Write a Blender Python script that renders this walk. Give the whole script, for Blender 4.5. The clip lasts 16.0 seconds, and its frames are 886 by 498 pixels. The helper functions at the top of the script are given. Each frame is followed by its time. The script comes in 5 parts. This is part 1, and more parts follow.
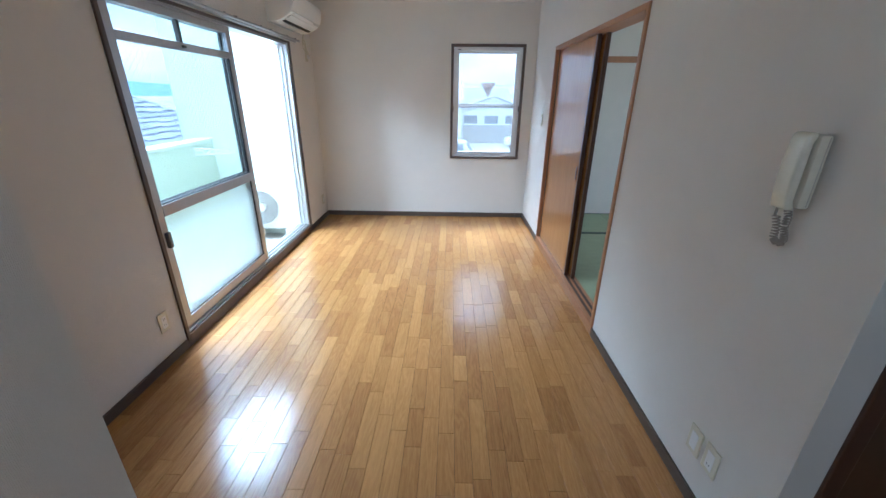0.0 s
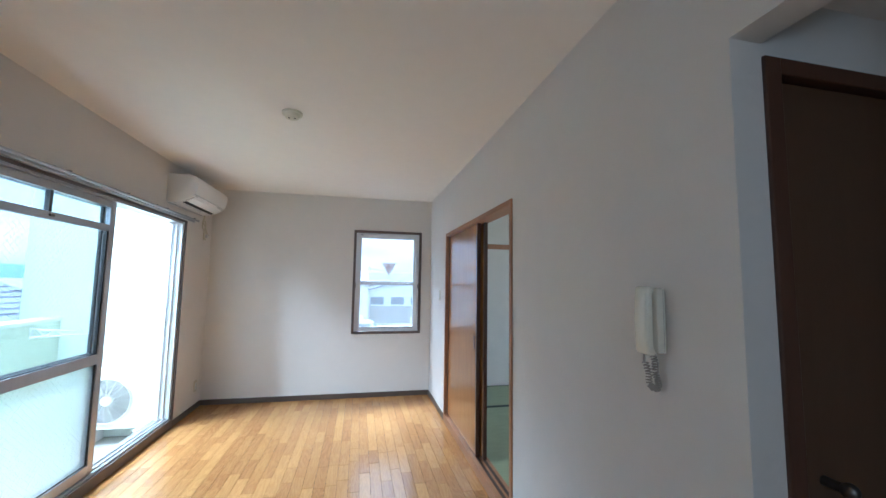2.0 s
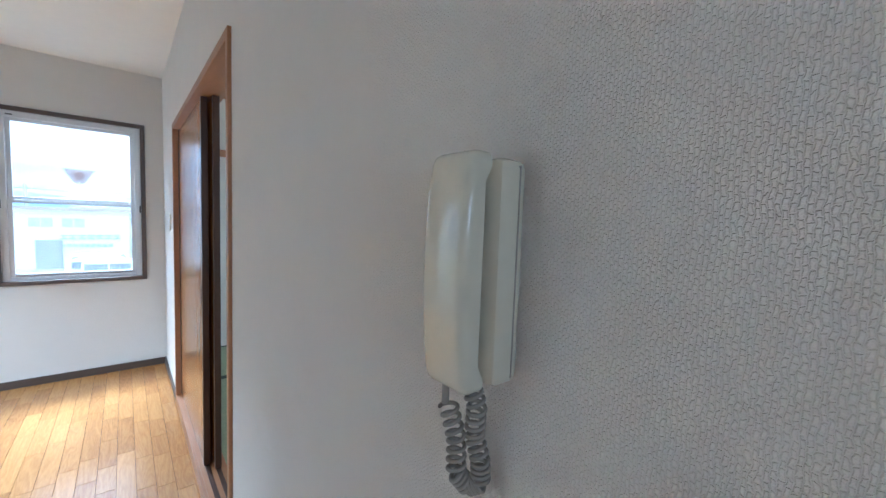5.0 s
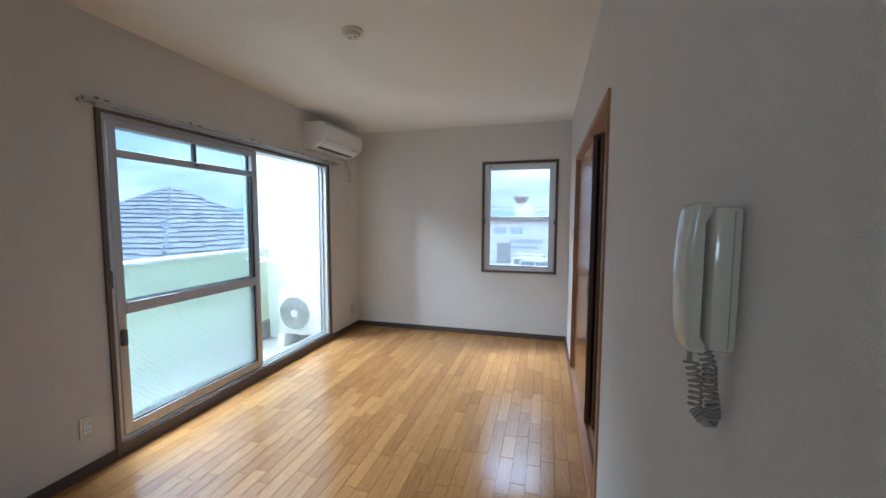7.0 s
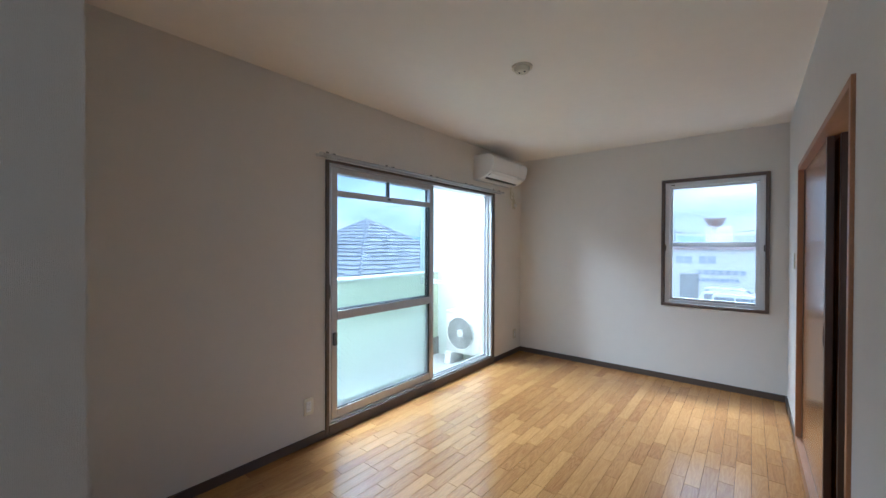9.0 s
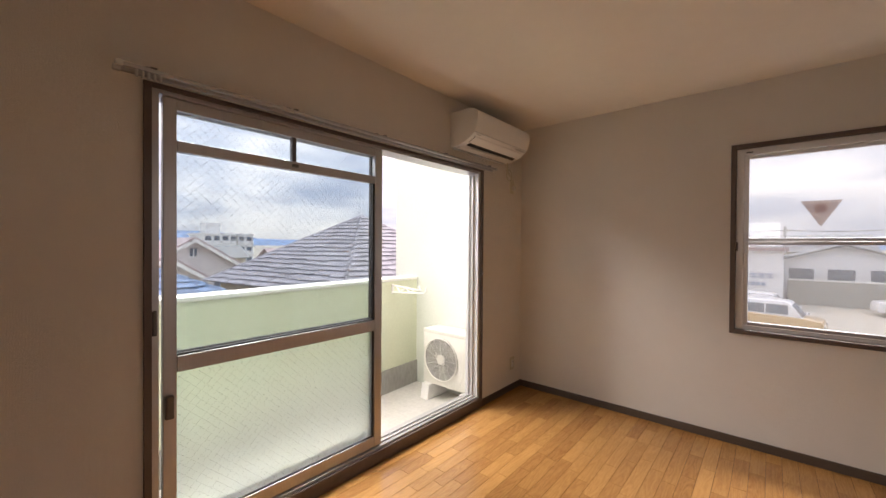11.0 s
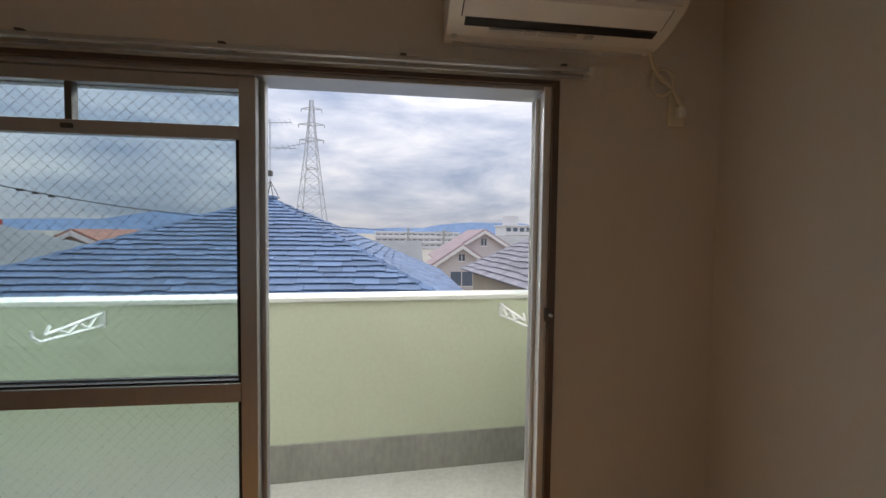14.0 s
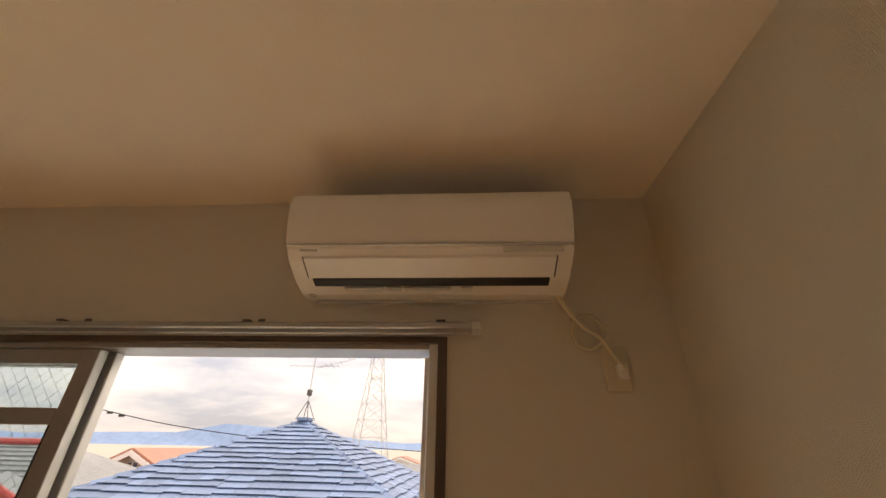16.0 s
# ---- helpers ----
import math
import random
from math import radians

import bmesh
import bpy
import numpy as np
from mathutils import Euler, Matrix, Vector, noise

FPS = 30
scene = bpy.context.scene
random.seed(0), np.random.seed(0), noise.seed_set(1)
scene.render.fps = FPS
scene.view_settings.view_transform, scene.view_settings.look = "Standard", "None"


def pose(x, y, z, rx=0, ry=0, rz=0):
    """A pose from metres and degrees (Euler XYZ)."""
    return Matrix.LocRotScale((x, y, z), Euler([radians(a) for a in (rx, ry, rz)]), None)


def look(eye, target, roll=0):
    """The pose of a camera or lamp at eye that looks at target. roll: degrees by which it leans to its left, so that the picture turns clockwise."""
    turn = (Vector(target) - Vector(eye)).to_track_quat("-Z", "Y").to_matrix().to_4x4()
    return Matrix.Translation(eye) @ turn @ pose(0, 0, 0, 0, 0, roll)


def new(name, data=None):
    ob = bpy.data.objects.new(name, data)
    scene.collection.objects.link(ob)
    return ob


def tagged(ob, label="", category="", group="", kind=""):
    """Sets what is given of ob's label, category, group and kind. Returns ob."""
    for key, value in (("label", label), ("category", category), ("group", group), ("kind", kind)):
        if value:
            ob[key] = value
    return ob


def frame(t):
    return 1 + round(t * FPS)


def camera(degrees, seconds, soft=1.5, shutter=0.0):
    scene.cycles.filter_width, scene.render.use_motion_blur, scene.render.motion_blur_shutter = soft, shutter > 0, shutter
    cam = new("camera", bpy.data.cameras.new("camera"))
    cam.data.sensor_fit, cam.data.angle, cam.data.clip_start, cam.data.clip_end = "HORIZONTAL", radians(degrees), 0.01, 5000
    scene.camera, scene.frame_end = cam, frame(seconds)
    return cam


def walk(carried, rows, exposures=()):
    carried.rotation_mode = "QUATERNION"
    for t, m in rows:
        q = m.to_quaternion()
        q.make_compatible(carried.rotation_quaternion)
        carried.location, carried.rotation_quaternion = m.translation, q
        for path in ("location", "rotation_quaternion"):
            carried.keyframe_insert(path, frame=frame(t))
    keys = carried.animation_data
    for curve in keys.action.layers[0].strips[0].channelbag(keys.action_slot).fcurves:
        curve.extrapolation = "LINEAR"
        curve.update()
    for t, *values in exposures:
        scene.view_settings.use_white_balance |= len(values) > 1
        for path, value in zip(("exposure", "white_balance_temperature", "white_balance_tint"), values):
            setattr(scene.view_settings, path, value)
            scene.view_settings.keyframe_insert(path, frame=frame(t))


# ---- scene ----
cam = camera(98.8, 16.0)
PATH = [
    (0, (1.626, 1.126, 1.423), (1.594, 2.983, 0.681), 0.6),
    (0.5, (1.619, 1.105, 1.355), (1.589, 3.046, 0.874), 0.6),
    (1, (1.618, 1.05, 1.36), (1.615, 3.048, 1.279), 1.1),
    (1.5, (1.641, 1.065, 1.362), (1.68, 3.058, 1.516), 0.7),
    (2, (1.696, 1.162, 1.35), (2.12, 3.109, 1.527), 0.9),
    (2.5, (1.87, 1.338, 1.344), (2.781, 3.114, 1.465), 1.2),
    (3, (2.065, 1.631, 1.323), (3.364, 3.151, 1.356), 1.7),
    (3.2, (2.136, 1.741, 1.347), (3.527, 3.179, 1.359), 1.8),
    (5.5, (2.328, 1.93, 1.282), (3.477, 3.552, 1.058), 1.2),
    (6, (2.29, 1.788, 1.283), (2.929, 3.669, 1.051), 0.6),
    (6.5, (2.327, 1.686, 1.331), (2.385, 3.673, 1.114), 0.6),
    (7, (2.347, 1.569, 1.326), (1.824, 3.493, 1.17), 0.2),
    (7.5, (2.368, 1.499, 1.324), (1.478, 3.287, 1.2), 0.3),
    (8, (2.36, 1.439, 1.311), (1.214, 3.078, 1.263), 0.2),
    (8.5, (2.368, 1.451, 1.315), (1.108, 3.003, 1.284), 0.3),
    (9, (2.334, 1.525, 1.312), (1.074, 3.078, 1.295), 0.2),
    (9.2, (2.291, 1.581, 1.3), (1.045, 3.145, 1.288), 0.2),
    (11.3, (1.728, 2.961, 1.295), (0.388, 4.446, 1.272), 0.5),
    (11.5, (1.663, 3.108, 1.302), (0.269, 4.542, 1.273), 0.5),
    (12, (1.52, 3.454, 1.319), (-0.053, 4.689, 1.269), 0.6),
    (12.5, (1.397, 3.805, 1.327), (-0.307, 4.85, 1.268), 0.5),
    (13, (1.375, 4.14, 1.344), (-0.465, 4.919, 1.264), 0.4),
    (13.5, (1.315, 4.447, 1.343), (-0.617, 4.956, 1.258), 0.6),
    (14, (1.354, 4.772, 1.362), (-0.631, 5.001, 1.28), 0.7),
    (14.5, (1.358, 5.026, 1.421), (-0.641, 5.066, 1.464), 0.9),
    (15, (1.258, 5.198, 1.484), (-0.694, 5.166, 1.92), 1.2),
    (15.5, (1.157, 5.31, 1.554), (-0.716, 5.271, 2.256), 1.4),
    (16, (1.094, 5.401, 1.633), (-0.671, 5.284, 2.567), 1.3),
]
walk(cam, [(t, look(eye, target, roll)) for t, eye, target, roll in PATH],
     [(0, 1.75, 4850, 6), (1.5, 1.7, 4750, 5), (2.5, 1.95, 4900, 6), (3.2, 2.05, 4750, 5), (5.5, 2.15, 4750, 5), (7, 1.3, 5000, 6), (9.2, 1.35, 4950, 6), (11.3, 0.75, 7500, 26), (12, 0.55, 7300, 22), (12.5, 0.4, 6700, 15), (14, 0.0, 6700, 14), (14.5, 0.1, 6900, 14), (15.5, 0.4, 7900, 18), (16, 0.75, 9200, 20)])
# ---- world ----
SKY = 1.0
world = bpy.data.worlds.new("world")
scene.world = world
world.use_nodes = True
wn, wl = world.node_tree.nodes, world.node_tree.links
for n_ in list(wn):
    wn.remove(n_)
w_out = wn.new("ShaderNodeOutputWorld")
w_bg = wn.new("ShaderNodeBackground")
w_sky = wn.new("ShaderNodeTexSky")
w_sky.sky_type = "NISHITA"
w_sky.sun_disc = False
w_sky.sun_elevation, w_sky.sun_rotation = radians(50), radians(250)
w_tc = wn.new("ShaderNodeTexCoord")
w_map = wn.new("ShaderNodeMapping")
w_map.inputs["Scale"].default_value = (1.0, 1.0, 3.6)
w_n1 = wn.new("ShaderNodeTexNoise")
w_n1.inputs["Scale"].default_value, w_n1.inputs["Detail"].default_value, w_n1.inputs["Roughness"].default_value = 3.2, 9, 0.56
w_n1.inputs["Distortion"].default_value = 0.25
w_r = wn.new("ShaderNodeValToRGB")
w_r.color_ramp.elements[0].position, w_r.color_ramp.elements[0].color = 0.33, (0.36, 0.45, 0.62, 1)
w_r.color_ramp.elements[1].position, w_r.color_ramp.elements[1].color = 0.66, (1.0, 1.02, 1.06, 1)
e_ = w_r.color_ramp.elements.new(0.5)
e_.color = (0.68, 0.74, 0.86, 1)
w_mix = wn.new("ShaderNodeMix")
w_mix.data_type = "RGBA"
w_mix.inputs["Factor"].default_value = 0.9
w_sc = wn.new("ShaderNodeVectorMath")
w_sc.operation = "SCALE"
w_sc.inputs["Scale"].default_value = 0.12
wl.new(w_tc.outputs["Generated"], w_map.inputs["Vector"])
wl.new(w_map.outputs["Vector"], w_n1.inputs["Vector"])
wl.new(w_n1.outputs["Fac"], w_r.inputs["Fac"])
wl.new(w_sky.outputs["Color"], w_sc.inputs[0])
wl.new(w_sc.outputs["Vector"], w_mix.inputs["A"])
wl.new(w_r.outputs["Color"], w_mix.inputs["B"])
wl.new(w_mix.outputs["Result"], w_bg.inputs["Color"])
# an overcast sky grows brighter towards the zenith
w_sep = wn.new("ShaderNodeSeparateXYZ")
w_up = wn.new("ShaderNodeMath")
w_up.operation, w_up.use_clamp = "MULTIPLY", False
w_up.inputs[1].default_value = 1.3 * SKY
w_add = wn.new("ShaderNodeMath")
w_add.operation = "ADD"
w_add.inputs[1].default_value = 0.72 * SKY
w_max = wn.new("ShaderNodeMath")
w_max.operation = "MAXIMUM"
w_max.inputs[1].default_value = 0.0
wl.new(w_tc.outputs["Generated"], w_sep.inputs[0])
wl.new(w_sep.outputs["Z"], w_max.inputs[0])
wl.new(w_max.outputs[0], w_up.inputs[0])
wl.new(w_up.outputs[0], w_add.inputs[0])
wl.new(w_add.outputs[0], w_bg.inputs["Strength"])
wl.new(w_bg.outputs["Background"], w_out.inputs["Surface"])

sun = bpy.data.lights.new("sun", "SUN")
sun.energy, sun.angle, sun.color = 1.0, radians(12), (1.0, 0.95, 0.88)
new("sun", sun).matrix_world = look((-6, 9, 14), (0, 3, 0))

# added sky fill lamps: over balcony, beyond north window, at an invented kitchen opening
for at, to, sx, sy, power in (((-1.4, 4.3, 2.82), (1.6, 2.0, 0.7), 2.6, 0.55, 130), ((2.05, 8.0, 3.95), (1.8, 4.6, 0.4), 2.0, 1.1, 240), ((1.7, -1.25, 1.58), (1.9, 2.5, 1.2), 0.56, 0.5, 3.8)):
    la = bpy.data.lights.new("sky_fill_lamp", "AREA")
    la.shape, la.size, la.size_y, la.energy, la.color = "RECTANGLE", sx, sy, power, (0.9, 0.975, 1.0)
    new("sky_fill_lamp", la).matrix_world = look(at, to)


# ---- materials ----
def mat(name, base, rough=0.5, metal=0.0, var=0.08, scale=6.0, fine=60.0, bump=0.0, bump_scale=200.0, stretch=(1, 1, 1), rand=0.0, coat=0.0, obj=True, spec=0.5, depth=0.003):
    m = bpy.data.materials.new(name)
    m.use_nodes = True
    nt = m.node_tree
    b = nt.nodes["Principled BSDF"]
    b.inputs["Roughness"].default_value, b.inputs["Metallic"].default_value = rough, metal
    b.inputs["Coat Weight"].default_value, b.inputs["Coat Roughness"].default_value = coat, 0.12
    b.inputs["Specular IOR Level"].default_value = spec
    tc = nt.nodes.new("ShaderNodeTexCoord")
    mp = nt.nodes.new("ShaderNodeMapping")
    mp.inputs["Scale"].default_value = stretch
    nt.links.new(tc.outputs["Object" if obj else "Generated"], mp.inputs["Vector"])
    n1, n2 = nt.nodes.new("ShaderNodeTexNoise"), nt.nodes.new("ShaderNodeTexNoise")
    n1.inputs["Scale"].default_value, n2.inputs["Scale"].default_value = scale, fine
    n1.inputs["Detail"].default_value, n2.inputs["Detail"].default_value = 5, 3
    add = nt.nodes.new("ShaderNodeMath")
    add.operation = "ADD"
    half = nt.nodes.new("ShaderNodeMath")
    half.operation = "MULTIPLY"
    half.inputs[1].default_value = 0.5
    for n_ in (n1, n2):
        nt.links.new(mp.outputs["Vector"], n_.inputs["Vector"])
    nt.links.new(n1.outputs["Fac"], add.inputs[0])
    nt.links.new(n2.outputs["Fac"], add.inputs[1])
    nt.links.new(add.outputs[0], half.inputs[0])
    fac = half.outputs[0]
    if rand:
        oi = nt.nodes.new("ShaderNodeObjectInfo")
        ge = nt.nodes.new("ShaderNodeNewGeometry")
        mx = nt.nodes.new("ShaderNodeMath")
        mx.operation = "ADD"
        fr = nt.nodes.new("ShaderNodeMath")
        fr.operation = "FRACT"
        nt.links.new(oi.outputs["Random"], mx.inputs[0])
        nt.links.new(ge.outputs["Random Per Island"], mx.inputs[1])
        nt.links.new(mx.outputs[0], fr.inputs[0])
        mm = nt.nodes.new("ShaderNodeMix")
        mm.inputs["Factor"].default_value = rand
        nt.links.new(fac, mm.inputs["A"])
        nt.links.new(fr.outputs[0], mm.inputs["B"])
        fac = mm.outputs["Result"]
    rp = nt.nodes.new("ShaderNodeValToRGB")
    lo = [max(0, c * (1 - 2.2 * var)) for c in base]
    hi = [min(1, c * (1 + 2.2 * var)) for c in base]
    rp.color_ramp.elements[0].position, rp.color_ramp.elements[0].color = 0.2, (*lo, 1)
    rp.color_ramp.elements[1].position, rp.color_ramp.elements[1].color = 0.8, (*hi, 1)
    nt.links.new(fac, rp.inputs["Fac"])
    nt.links.new(rp.outputs["Color"], b.inputs["Base Color"])
    if bump:
        n3 = nt.nodes.new("ShaderNodeTexNoise")
        n3.inputs["Scale"].default_value, n3.inputs["Detail"].default_value = bump_scale, 2
        nt.links.new(mp.outputs["Vector"], n3.inputs["Vector"])
        bp = nt.nodes.new("ShaderNodeBump")
        bp.inputs["Strength"].default_value, bp.inputs["Distance"].default_value = bump, depth
        nt.links.new(n3.outputs["Fac"], bp.inputs["Height"])
        nt.links.new(bp.outputs["Normal"], b.inputs["Normal"])
    return m


def glass(name, color, rough=0.0):
    m = bpy.data.materials.new(name)
    m.use_nodes = True
    b = m.node_tree.nodes["Principled BSDF"]
    b.inputs["Base Color"].default_value = (*color, 1)
    b.inputs["Transmission Weight"].default_value, b.inputs["Roughness"].default_value, b.inputs["IOR"].default_value = 1.0, rough, 1.45
    return m


def clear_pane(name, tint, haze=0.0):
    """Thin flat glass: tinted see-through with a Fresnel gloss, and a little diffuse dirt, print and painted-in glare.
    """
    m = bpy.data.materials.new(name)
    m.use_nodes = True
    nt = m.node_tree
    nt.nodes.remove(nt.nodes["Principled BSDF"])
    tr, gl, df = nt.nodes.new("ShaderNodeBsdfTransparent"), nt.nodes.new("ShaderNodeBsdfGlossy"), nt.nodes.new("ShaderNodeBsdfDiffuse")
    tr.inputs["Color"].default_value = (*tint, 1)
    df.inputs["Color"].default_value = (*tint, 1)
    gl.inputs["Roughness"].default_value = 0.02
    lw = nt.nodes.new("ShaderNodeLayerWeight")
    lw.inputs["Blend"].default_value = 0.5
    pw = nt.nodes.new("ShaderNodeMath")
    pw.operation = "POWER"
    pw.inputs[1].default_value = 4.5
    fz = nt.nodes.new("ShaderNodeMapRange")
    fz.inputs["To Min"].default_value, fz.inputs["To Max"].default_value = 0.03, 0.5
    nt.links.new(lw.outputs["Facing"], pw.inputs[0])
    nt.links.new(pw.outputs[0], fz.inputs["Value"])
    m1, m2 = nt.nodes.new("ShaderNodeMixShader"), nt.nodes.new("ShaderNodeMixShader")
    m1.inputs[0].default_value = haze
    nt.links.new(tr.outputs[0], m1.inputs[1])
    nt.links.new(df.outputs[0], m1.inputs[2])
    nt.links.new(fz.outputs[0], m2.inputs[0])
    nt.links.new(m1.outputs[0], m2.inputs[1])
    nt.links.new(gl.outputs[0], m2.inputs[2])
    nt.links.new(m2.outputs[0], nt.nodes["Material Output"].inputs["Surface"])
    return m


def planks(name, dark, light, rough, rand):
    """Lacquered oak strip: long streaked grain, each piece its own tone."""
    m = bpy.data.materials.new(name)
    m.use_nodes = True
    nt = m.node_tree
    b = nt.nodes["Principled BSDF"]
    tc = nt.nodes.new("ShaderNodeTexCoord")
    oi = nt.nodes.new("ShaderNodeObjectInfo")
    ge = nt.nodes.new("ShaderNodeNewGeometry")
    sm = nt.nodes.new("ShaderNodeMath")
    sm.operation = "ADD"
    fr = nt.nodes.new("ShaderNodeMath")
    fr.operation = "FRACT"
    nt.links.new(oi.outputs["Random"], sm.inputs[0])
    nt.links.new(ge.outputs["Random Per Island"], sm.inputs[1])
    nt.links.new(sm.outputs[0], fr.inputs[0])
    off = nt.nodes.new("ShaderNodeVectorMath")
    off.operation = "MULTIPLY_ADD"
    off.inputs[1].default_value = (1, 1, 1)
    cmb = nt.nodes.new("ShaderNodeCombineXYZ")
    mul = nt.nodes.new("ShaderNodeMath")
    mul.operation = "MULTIPLY"
    mul.inputs[1].default_value = 37.0
    nt.links.new(fr.outputs[0], mul.inputs[0])
    nt.links.new(mul.outputs[0], cmb.inputs[2])
    nt.links.new(tc.outputs["Object"], off.inputs[0])
    nt.links.new(cmb.outputs[0], off.inputs[2])
    mp = nt.nodes.new("ShaderNodeMapping")
    mp.inputs["Scale"].default_value = (1, 0.1, 1)
    nt.links.new(off.outputs[0], mp.inputs["Vector"])
    wv = nt.nodes.new("ShaderNodeTexNoise")
    wv.inputs["Scale"].default_value, wv.inputs["Detail"].default_value, wv.inputs["Distortion"].default_value = 16, 2, 0.6
    rg = nt.nodes.new("ShaderNodeMath")
    rg.operation = "MULTIPLY"
    rg.inputs[1].default_value = 9.0
    rf = nt.nodes.new("ShaderNodeMath")
    rf.operation = "PINGPONG"
    rf.inputs[1].default_value = 0.5
    nt.links.new(wv.outputs["Fac"], rg.inputs[0])
    nt.links.new(rg.outputs[0], rf.inputs[0])
    g2 = nt.nodes.new("ShaderNodeTexNoise")
    g2.inputs["Scale"].default_value, g2.inputs["Detail"].default_value = 260, 3
    nt.links.new(mp.outputs["Vector"], wv.inputs["Vector"])
    nt.links.new(mp.outputs["Vector"], g2.inputs["Vector"])
    a1 = nt.nodes.new("ShaderNodeMath")
    a1.operation = "MULTIPLY_ADD"
    a1.inputs[1].default_value = 0.8
    nt.links.new(rf.outputs[0], a1.inputs[0])
    nt.links.new(g2.outputs["Fac"], a1.inputs[2])
    mx = nt.nodes.new("ShaderNodeMix")
    mx.inputs["Factor"].default_value = rand
    nt.links.new(a1.outputs[0], mx.inputs["A"])
    nt.links.new(fr.outputs[0], mx.inputs["B"])
    rp = nt.nodes.new("ShaderNodeValToRGB")
    rp.color_ramp.elements[0].position, rp.color_ramp.elements[0].color = 0.1, (*dark, 1)
    rp.color_ramp.elements[1].position, rp.color_ramp.elements[1].color = 0.95, (*light, 1)
    nt.links.new(mx.outputs["Result"], rp.inputs["Fac"])
    nt.links.new(rp.outputs["Color"], b.inputs["Base Color"])
    rr = nt.nodes.new("ShaderNodeMapRange")
    rn = nt.nodes.new("ShaderNodeTexNoise")
    rn.inputs["Scale"].default_value = 2.5
    nt.links.new(tc.outputs["Object"], rn.inputs["Vector"])
    rr.inputs["To Min"].default_value, rr.inputs["To Max"].default_value = rough - 0.05, rough + 0.06
    nt.links.new(rn.outputs["Fac"], rr.inputs["Value"])
    nt.links.new(rr.outputs["Result"], b.inputs["Roughness"])
    bp = nt.nodes.new("ShaderNodeBump")
    bp.inputs["Strength"].default_value, bp.inputs["Distance"].default_value = 0.05, 0.001
    nt.links.new(a1.outputs[0], bp.inputs["Height"])
    nt.links.new(bp.outputs["Normal"], b.inputs["Normal"])
    return m


def woven(name, base, rough):
    """Woven-look wallpaper: upright threads some 4 mm apart, crossed and uneven, on faintly toned paper."""
    m = mat(name, base, rough, var=0.012, scale=1.5, fine=9, spec=0.25)
    nt = m.node_tree
    b = nt.nodes["Principled BSDF"]
    tc, sp, cb = nt.nodes.new("ShaderNodeTexCoord"), nt.nodes.new("ShaderNodeSeparateXYZ"), nt.nodes.new("ShaderNodeCombineXYZ")
    ad = nt.nodes.new("ShaderNodeMath")
    ad.operation = "ADD"
    nt.links.new(tc.outputs["Object"], sp.inputs[0])
    nt.links.new(sp.outputs["X"], ad.inputs[0])
    nt.links.new(sp.outputs["Y"], ad.inputs[1])
    nt.links.new(sp.outputs["Z"], cb.inputs[0])
    nt.links.new(ad.outputs[0], cb.inputs[1])
    wob = nt.nodes.new("ShaderNodeTexNoise")
    wob.inputs["Scale"].default_value, wob.inputs["Detail"].default_value = 110, 3
    nt.links.new(tc.outputs["Object"], wob.inputs["Vector"])
    mv = nt.nodes.new("ShaderNodeVectorMath")
    mv.operation = "MULTIPLY_ADD"
    mv.inputs[1].default_value = (0.009, 0.005, 0)
    nt.links.new(wob.outputs["Color"], mv.inputs[0])
    nt.links.new(cb.outputs[0], mv.inputs[2])
    br = nt.nodes.new("ShaderNodeTexBrick")
    br.offset = 0.5
    for key, val in (("Scale", 1.0), ("Mortar Size", 0.0009), ("Mortar Smooth", 1.0), ("Brick Width", 0.0052), ("Row Height", 0.0031)):
        br.inputs[key].default_value = val
    nt.links.new(mv.outputs[0], br.inputs["Vector"])
    n3 = nt.nodes.new("ShaderNodeTexNoise")
    n3.inputs["Scale"].default_value, n3.inputs["Detail"].default_value = 420, 2
    nt.links.new(tc.outputs["Object"], n3.inputs["Vector"])
    sb = nt.nodes.new("ShaderNodeMath")
    sb.operation = "SUBTRACT"
    nt.links.new(n3.outputs["Fac"], sb.inputs[0])
    nt.links.new(br.outputs["Fac"], sb.inputs[1])
    bp = nt.nodes.new("ShaderNodeBump")
    bp.inputs["Strength"].default_value, bp.inputs["Distance"].default_value = 0.9, 0.0016
    nt.links.new(sb.outputs[0], bp.inputs["Height"])
    nt.links.new(bp.outputs["Normal"], b.inputs["Normal"])
    return m


M_WALL = woven("wallpaper", (0.86, 0.81, 0.735), 0.9)
M_CEIL = mat("ceiling_paper", (0.86, 0.805, 0.73), 0.92, var=0.012, scale=1.2, fine=12, bump=0.3, bump_scale=260, spec=0.2)
M_STRIP = planks("oak_strip", (0.24, 0.1, 0.028), (0.5, 0.255, 0.082), 0.19, 0.46)
M_SUB = mat("floor_joint", (0.05, 0.025, 0.012), 0.7)
M_BASE = mat("baseboard_brown", (0.085, 0.06, 0.045), 0.45, var=0.08, stretch=(1, 1, 8))
M_TRIM = mat("brown_trim", (0.1, 0.07, 0.055), 0.4, var=0.08, scale=5, stretch=(1, 1, 0.2))
M_CEDAR = mat("reddish_wood", (0.36, 0.17, 0.075), 0.45, var=0.14, scale=4, fine=90, stretch=(6, 1, 1))
M_VENEER = mat("honey_veneer", (0.4, 0.2, 0.075), 0.22, var=0.1, scale=7, fine=60, stretch=(1, 6, 0.35))
M_DARKEDGE = mat("dark_stained_wood", (0.07, 0.032, 0.018), 0.35, var=0.12, scale=6, stretch=(6, 6, 0.5))
M_DARKDOOR = mat("dark_brown_door", (0.075, 0.04, 0.02), 0.4, var=0.1, scale=5, stretch=(5, 5, 0.4))
